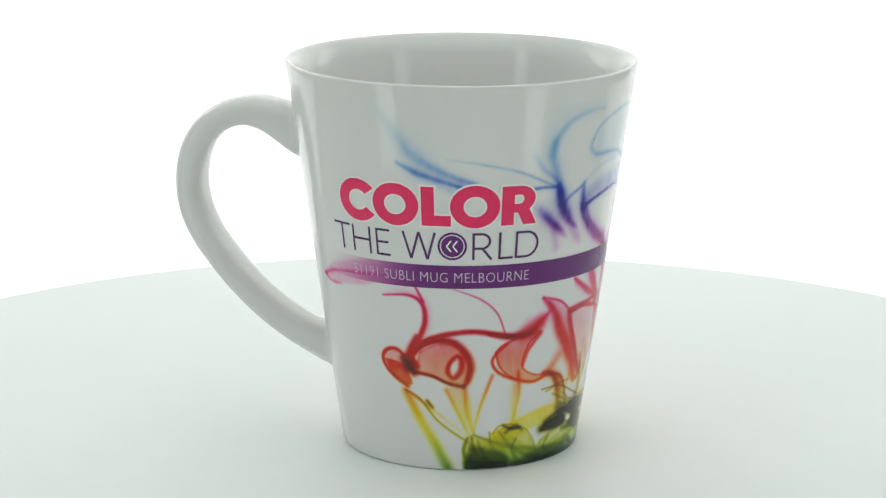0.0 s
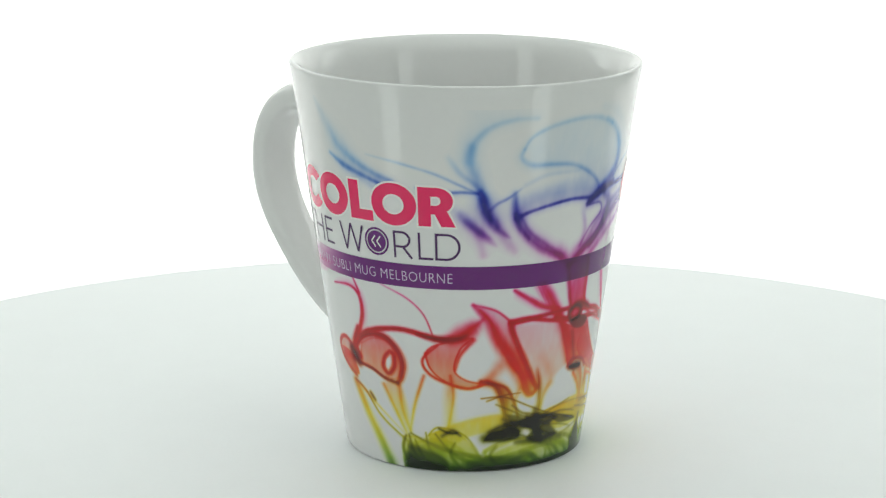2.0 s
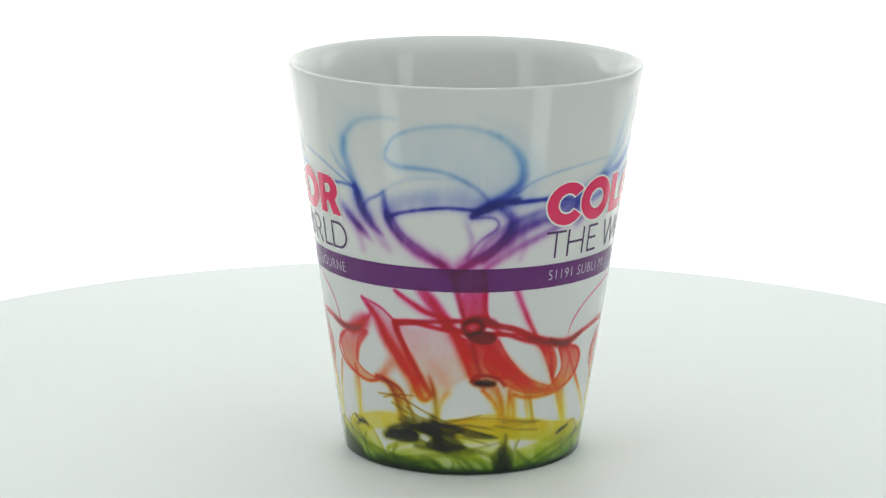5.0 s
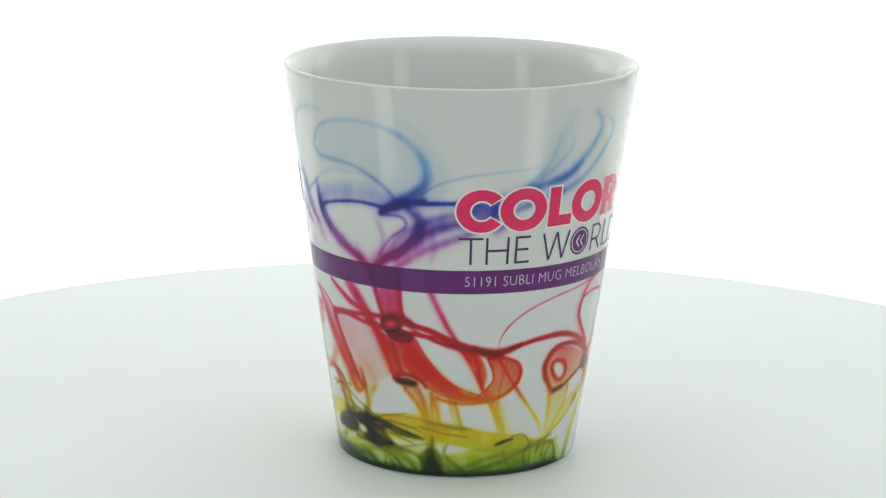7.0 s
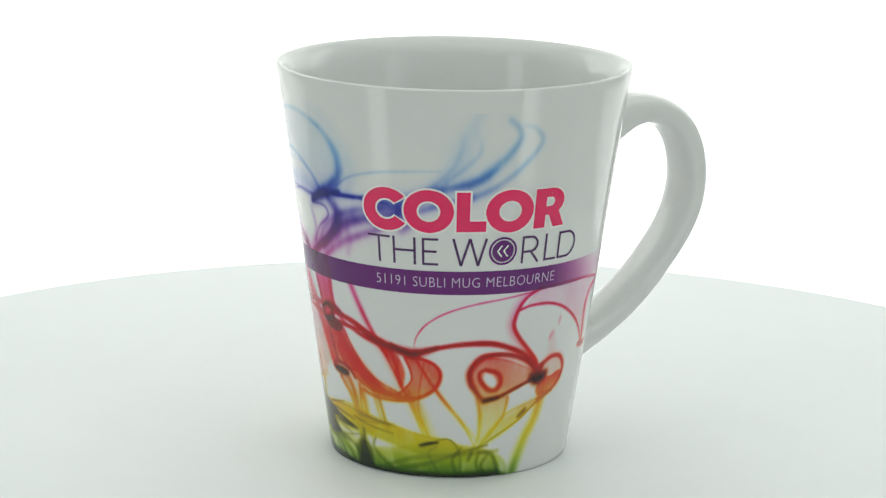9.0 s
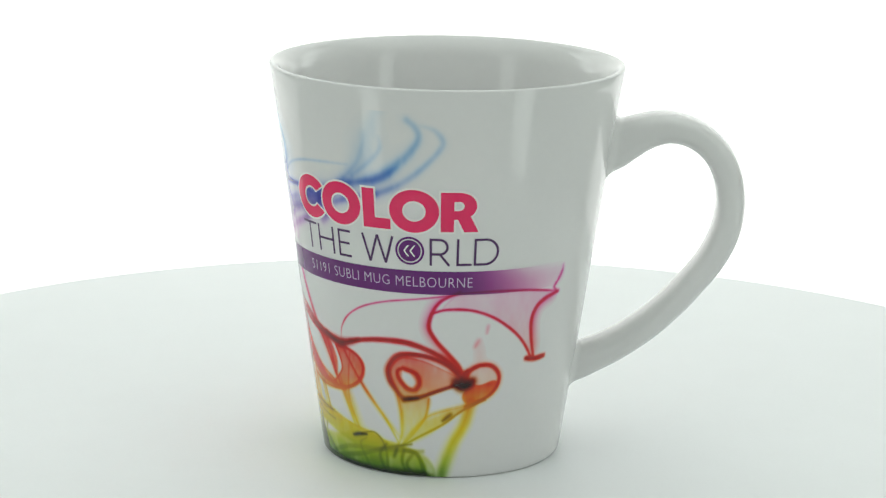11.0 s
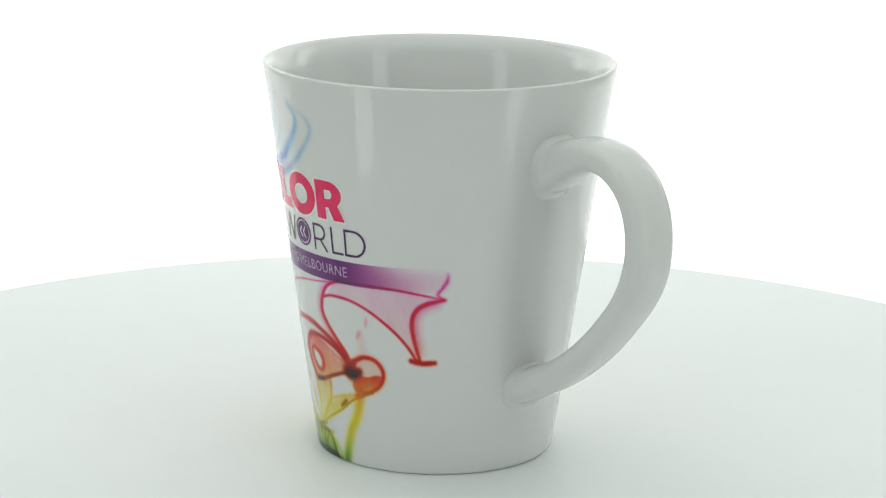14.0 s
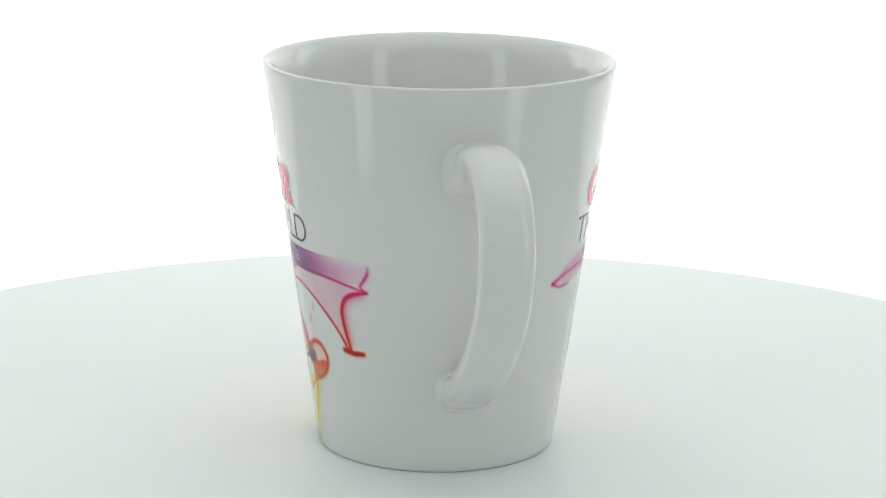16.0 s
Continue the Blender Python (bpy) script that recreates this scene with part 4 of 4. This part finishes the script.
line([(31.9, 73.8), (36.8, 73), (36.7, 69.8)], (2.76, 2.44), 0.35)
# left tip of the band
line([(-149.3, 49.9), (-139.7, 52.0), (-124.3, 53.2), (-104.3, 53.7)], (1.17, 0.78), 0.32, fade=(1, 0.2))
line([(-149.3, 49.9), (-144.2, 48.5), (-135.7, 48.8)], (0.99, 0.78), 0.33, fade=(1, 0))
sheet([(-149.3, 49.9), (-138.9, 54.5), (-118.2, 57.2), (-119.1, 51.2), (-138.7, 49.0)], 0.09, 1.2)



def soften(layer, top, across, up, strength):
    """Lets the wet ink below a height run together."""
    rows = int(np.searchsorted(hgt, top))
    low = np.pad(layer[:rows + up], ((up, up), (across, across)), mode="edge")
    low = sum(low[:, k:k + COLS] for k in range(2 * across + 1)) / (2 * across + 1)
    low = sum(low[k:k + rows] for k in range(2 * up + 1)) / (2 * up + 1)
    blend = np.clip((top - hgt[:rows]) / 3.0, 0, 1)[:, None]
    layer[:rows] += (low * strength - layer[:rows]) * blend


soften(ink, 10.0, 2, 2, 0.95)
soften(dark, 10.0, 2, 2, 0.95)

# ---- what the inks let through, by height on the mug (mm) ----
INK_HEIGHT = [0, 2, 5, 9, 14, 18, 22, 26, 33, 42, 50, 56, 62, 70, 76, 85, 96]
INK_RED = [0.20, 0.32, 0.58, 0.84, 0.96, 0.95, 0.93, 0.93, 0.91, 0.86, 0.88, 0.70, 0.46, 0.14, 0.08, 0.24, 0.40]
INK_GREEN = [0.34, 0.50, 0.70, 0.80, 0.78, 0.64, 0.38, 0.15, 0.05, 0.025, 0.05, 0.06, 0.11, 0.09, 0.13, 0.48, 0.64]
INK_BLUE = [0.08, 0.09, 0.09, 0.09, 0.05, 0.05, 0.05, 0.04, 0.03, 0.08, 0.26, 0.36, 0.46, 0.50, 0.62, 0.86, 0.88]


def ink_colour():
    thru = np.stack([np.interp(hgt, INK_HEIGHT, c) for c in (INK_RED, INK_GREEN, INK_BLUE)], 1)[:, None, :]
    rgb = np.exp(np.log(thru) * np.minimum(ink * np.interp(hgt, [14, 24, 50, 66], [1.5, 2.0, 1.9, 1.15])[:, None], 2.0)[..., None] - (np.interp(hgt, [3, 9], [1.15, 1.6])[:, None] * dark)[..., None] * np.array([1.0, 0.95, 1.0]))
    return rgb


def smoke_print(rgb):
    used = (ink > 0.012) | (dark > 0.012)
    cell = used[1:, 1:] | used[1:, :-1] | used[:-1, 1:] | used[:-1, :-1]
    index = -np.ones((ROWS, COLS), int)
    j, i = np.nonzero(cell)
    corners = [(j, i), (j, i + 1), (j + 1, i + 1), (j + 1, i)]
    keep = np.zeros((ROWS, COLS), bool)
    for c in corners:
        keep[c] = True
    index[keep] = np.arange(keep.sum())
    r = np.array([wall_radius(z / 1000) for z in hgt]) + 0.00003
    a = np.radians(ang)
    co = np.stack([r[:, None] * np.cos(a), r[:, None] * np.sin(a), np.broadcast_to(hgt[:, None] / 1000, (ROWS, COLS))], -1)[keep]
    quads = np.stack([index[c] for c in corners], 1)
    mesh = bpy.data.meshes.new("smoke_print")
    mesh.vertices.add(len(co))
    mesh.vertices.foreach_set("co", co.ravel())
    mesh.loops.add(quads.size)
    mesh.loops.foreach_set("vertex_index", quads.ravel())
    mesh.polygons.add(len(quads))
    mesh.polygons.foreach_set("loop_start", np.arange(0, quads.size, 4))
    mesh.update(calc_edges=True)
    mesh.polygons.foreach_set("use_smooth", [True] * len(quads))
    layer = mesh.color_attributes.new("ink", "FLOAT_COLOR", "POINT")
    layer.data.foreach_set("color", np.concatenate([rgb[keep], np.ones((len(co), 1))], 1).astype(np.float32).ravel())
    mesh.materials.append(smoke_ink)
    ob = new("smoke_print", mesh)
    ob.parent = mug
    return tagged(ob, "printed swirls of rainbow-coloured ink smoke")


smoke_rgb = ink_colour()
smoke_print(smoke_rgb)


# ---- the print: band and lettering ----
def wrapped(bm, angle, height, lift):
    """Lays a flat drawing (x, y in mm) round the mug, its origin at that angle and height."""
    k = 1 / (wall_radius(height / 1000) * 1000)
    for v in bm.verts:
        a, z = radians(angle) + v.co.x * k, (height + v.co.y) / 1000
        r = wall_radius(z) + (lift + v.co.z) / 1000
        v.co = (r * math.cos(a), r * math.sin(a), z)
    return bm


class Drawing:
    """Flat letters from arcs and bars, in mm. grow widens every stroke for a border."""

    def __init__(self, grow=0.0):
        self.bm, self.grow, self.layer = bmesh.new(), grow, 0

    def strip(self, left, right, across=4):
        self.layer += 1
        rows = []
        for a, b in zip(left, right):
            rows.append([self.bm.verts.new((a[0] + (b[0] - a[0]) * s, a[1] + (b[1] - a[1]) * s, self.layer * 0.0025)) for s in np.linspace(0, 1, across + 1)])
        for p, q in zip(rows, rows[1:]):
            for k in range(across):
                self.bm.faces.new((p[k], p[k + 1], q[k + 1], q[k]))

    def bar(self, x0, y0, x1, y1, w, w1=None):
        d = np.array([x1 - x0, y1 - y0])
        size = np.hypot(*d)
        t = d / size
        n = np.array([-t[1], t[0]])
        a, b = np.array([x0, y0]) - t * self.grow, np.array([x1, y1]) + t * self.grow
        m = max(2, int(size / 0.7) + 1)
        s = np.linspace(0, 1, m)[:, None]
        mid = a * (1 - s) + b * s
        h = (w + ((w1 or w) - w) * s) / 2 + self.grow
        self.strip(mid + n * h, mid - n * h)

    def ring(self, cx, cy, rx, ry, wx, wy, a0=0, a1=360):
        extra = 0 if a1 - a0 >= 360 else np.degrees(self.grow / rx)
        a = np.radians(np.linspace(a0 - extra, a1 + extra, int((a1 - a0) / 6) + 2))
        c, s, g = np.cos(a), np.sin(a), self.grow
        self.strip(np.stack([cx + (rx + g) * c, cy + (ry + g) * s], 1), np.stack([cx + (rx - wx - g) * c, cy + (ry - wy - g) * s], 1))

    def disc(self, cx, cy, r):
        a = np.linspace(0, math.pi, 25)
        self.strip(np.stack([cx + r * np.cos(a), cy + r * np.sin(a)], 1), np.stack([cx + r * np.cos(a), cy - r * np.sin(a)], 1), 12)


H1 = 10.4      # height of the heavy capitals


def heavy_c(d, x):
    d.ring(x + 6.3, H1 / 2, 6.3, H1 / 2 + 0.45, 3.35, 2.9, 38, 322)


def heavy_o(d, x):
    d.ring(x + 6.3, H1 / 2, 6.3, H1 / 2 + 0.45, 3.35, 2.95)


def heavy_l(d, x):
    d.bar(x + 1.65, 0, x + 1.65, H1, 3.3)
    d.bar(x + 3.3, 1.4, x + 7.5, 1.4, 2.8)


def heavy_r(d, x):
    d.bar(x + 1.65, 0, x + 1.65, H1, 3.3)
    d.bar(x + 3.1, H1 - 1.2, x + 4.6, H1 - 1.2, 2.4)
    d.bar(x + 3.1, 4.45, x + 4.6, 4.45, 2.3)
    d.ring(x + 4.6, 6.85, 4.3, 3.55, 3.1, 2.35, -90, 90)
    g = d.grow
    d.strip([(x + 3.7 - g, 4.6 + g), (x + 4.8 - g, 2.3), (x + 5.95 - g * 1.1, -g)], [(x + 7.2 + g, 4.6 + g), (x + 8.4 + g, 2.3), (x + 9.55 + g * 1.1, -g)], 6)


H2, W2 = 7.25, 0.62    # height and stroke of the thin capitals


def thin_letters(d, spot):
    """spot: the left edge of each letter, in mm."""
    w = W2
    t, h, e, ww, r, l, dd = spot
    d.bar(t, H2 - w / 2, t + 6.1, H2 - w / 2, w)
    d.bar(t + 3.05, 0, t + 3.05, H2 - w, w)
    d.bar(h + w / 2, 0, h + w / 2, H2, w)
    d.bar(h + 5.7, 0, h + 5.7, H2, w)
    d.bar(h + w, H2 * 0.51, h + 5.4, H2 * 0.51, w)
    d.bar(e + w / 2, 0, e + w / 2, H2, w)
    for y in (w / 2, H2 * 0.51, H2 - w / 2):
        d.bar(e + w, y, e + (4.1 if y != H2 * 0.51 else 3.7), y, w)
    for x0, x1 in ((0.3, 2.3), (4.45, 2.3), (4.45, 6.6), (8.6, 6.6)):
        d.bar(ww + x0, H2, ww + x1, 0, w)
    d.bar(r + w / 2, 0, r + w / 2, H2, w)
    d.bar(r + w, H2 - w / 2, r + 2.4, H2 - w / 2, w)
    d.bar(r + w, H2 * 0.42, r + 2.4, H2 * 0.42, w)
    d.ring(r + 2.4, H2 * 0.71 - w * 0.25, 2.35, H2 * 0.29 + w * 0.25, w, w, -90, 90)
    d.bar(r + 2.6, H2 * 0.42, r + 5.0, 0, w)
    d.bar(l + w / 2, 0, l + w / 2, H2, w)
    d.bar(l + w, w / 2, l + 3.9, w / 2, w)
    d.bar(dd + w / 2, 0, dd + w / 2, H2, w)
    d.bar(dd + w, H2 - w / 2, dd + 2.9, H2 - w / 2, w)
    d.bar(dd + w, w / 2, dd + 2.9, w / 2, w)
    d.ring(dd + 2.9, H2 / 2, 3.55, H2 / 2, w, w, -90, 90)


def small_line(text, width, height):
    """One line of the built-in font as a flat mesh, its origin at the lower left."""
    curve = bpy.data.curves.new("small_line", "FONT")
    curve.body, curve.size, curve.offset, curve.resolution_u, curve.space_character = text, 1.0, -0.013, 3, 1.08
    ob = bpy.data.objects.new("small_line", curve)
    scene.collection.objects.link(ob)
    bpy.context.view_layer.update()
    mesh = bpy.data.meshes.new_from_object(ob.evaluated_get(bpy.context.evaluated_depsgraph_get()))
    bpy.data.objects.remove(ob)
    bpy.data.curves.remove(curve)
    bm = bmesh.new()
    bm.from_mesh(mesh)
    bpy.data.meshes.remove(mesh)
    xs, ys = [v.co.x for v in bm.verts], [v.co.y for v in bm.verts]
    for v in bm.verts:
        v.co = ((v.co.x - min(xs)) * width / (max(xs) - min(xs)), (v.co.y - min(ys)) * height / (max(ys) - min(ys)), 0)
    for x in np.arange(1.0, width, 1.0):
        bmesh.ops.bisect_plane(bm, geom=[*bm.verts, *bm.edges, *bm.faces], plane_co=(x, 0, 0), plane_no=(1, 0, 0))
    return bm


def band():
    """The violet band, dense in the middle and thinning out towards both ends, where the smoke shows through."""
    bm = bmesh.new()
    tone = bm.verts.layers.float_color.new("ink")
    rows, steps = [], 21
    for a in np.arange(-149.0, 134.01, 0.3):
        cover = min(1.0, max(0.0, (a + 147) / 52)) * min(1.0, max(0.0, (134 - a) / 46))
        cover = cover * cover * (3 - 2 * cover)
        deep = np.array([0.17, 0.010, 0.215]) * cover + np.array([0.66, 0.10, 0.30]) * (1 - cover)
        col = min(COLS - 1, int(round((a - A_LOW) / (A_HIGH - A_LOW) * (COLS - 1))))
        row = []
        for s in np.linspace(0, 1, steps):
            z = 51.3 + 6.3 * s
            under = smoke_rgb[int(round((z - Z_LOW) / (Z_HIGH - Z_LOW) * (ROWS - 1))), col]
            soft = 1 - (1 - cover) * s ** 1.5
            q = np.exp(np.log(deep) * cover * soft) * under ** (0.45 + 0.55 * (1 - cover))
            r = wall_radius(z / 1000) + 0.00006
            v = bm.verts.new((math.cos(radians(a)) * r, math.sin(radians(a)) * r, z / 1000))
            v[tone] = (*q, 1)
            row.append(v)
        rows.append(row)
    for p, q in zip(rows, rows[1:]):
        for k in range(steps - 1):
            bm.faces.new((p[k], p[k + 1], q[k + 1], q[k]))
    return part("band", bm, smoke_ink, mug, "violet printed band fading to pink at its ends")


band()


def slogan(colour_angle, thin_angle, small_angle, small_height):
    k1 = wall_radius(0.0682) * 1000 * math.pi / 180
    # angles of the heavy letters from the first one's left edge
    spots = [(heavy_c, 0.0), (heavy_o, 15.0), (heavy_l, 33.2), (heavy_o, 43.2), (heavy_r, 61.0)]
    for grow, mat, lift, name, label in ((0.5, white_ink, 0.07, "letter_border", "white border round the heavy letters"),
                                         (0.0, crimson, 0.11, "lettering", 'heavy crimson capitals reading "COLOR"')):
        d = Drawing(grow)
        for f, a in spots:
            f(d, a * k1)
        part(name, wrapped(d.bm, colour_angle, 68.2, lift), mat, mug, label)
    k2 = wall_radius(0.0592) * 1000 * math.pi / 180
    d = Drawing()
    thin_letters(d, [a * k2 for a in (0.0, 9.6, 20.3, 30.9, 56.3, 65.8, 72.0)])
    part("lettering", wrapped(d.bm, thin_angle, 59.15, 0.07), plum, mug, 'thin plum capitals reading "THE WORLD"')
    d = Drawing()
    d.ring(0, 0, 3.75, 3.75, 0.55, 0.55)
    d.disc(0, 0, 2.85)
    emblem = part("emblem", wrapped(d.bm, thin_angle + 49.2, 62.85, 0.09), violet, mug, "violet ringed disc with two pale chevrons")
    d = Drawing()
    for x in (-1.45, 0.15):
        d.bar(x, 0, x + 1.15, 1.5, 0.38)
        d.bar(x, 0, x + 1.15, -1.5, 0.38)
    part("chevrons", wrapped(d.bm, thin_angle + 49.2, 62.85, 0.15), white_ink, emblem, "pale double chevron")
    bm = small_line("51191 SUBLI MUG MELBOURNE", 69.3 * wall_radius(0.054) * 1000 * math.pi / 180, 2.65)
    part("lettering", wrapped(bm, small_angle, small_height, 0.09), lilac_ink, mug, 'small pale capitals reading "51191 SUBLI MUG MELBOURNE"')


slogan(-130.9, -136.2, -127.6, 53.0)
slogan(21.7, 22.6, 25.1, 53.3)


# ---- what moves ----
def motions():
    times = [0.5 * k for k in range(33)]
    walk(platter, [(t, pose(0, 0, 0.200) @ platter_pose(t)) for t in times])
    walk(mug, [(t, platter_pose(t) @ pose(MUG_X, MUG_Y, 0)) for t in times])


motions()
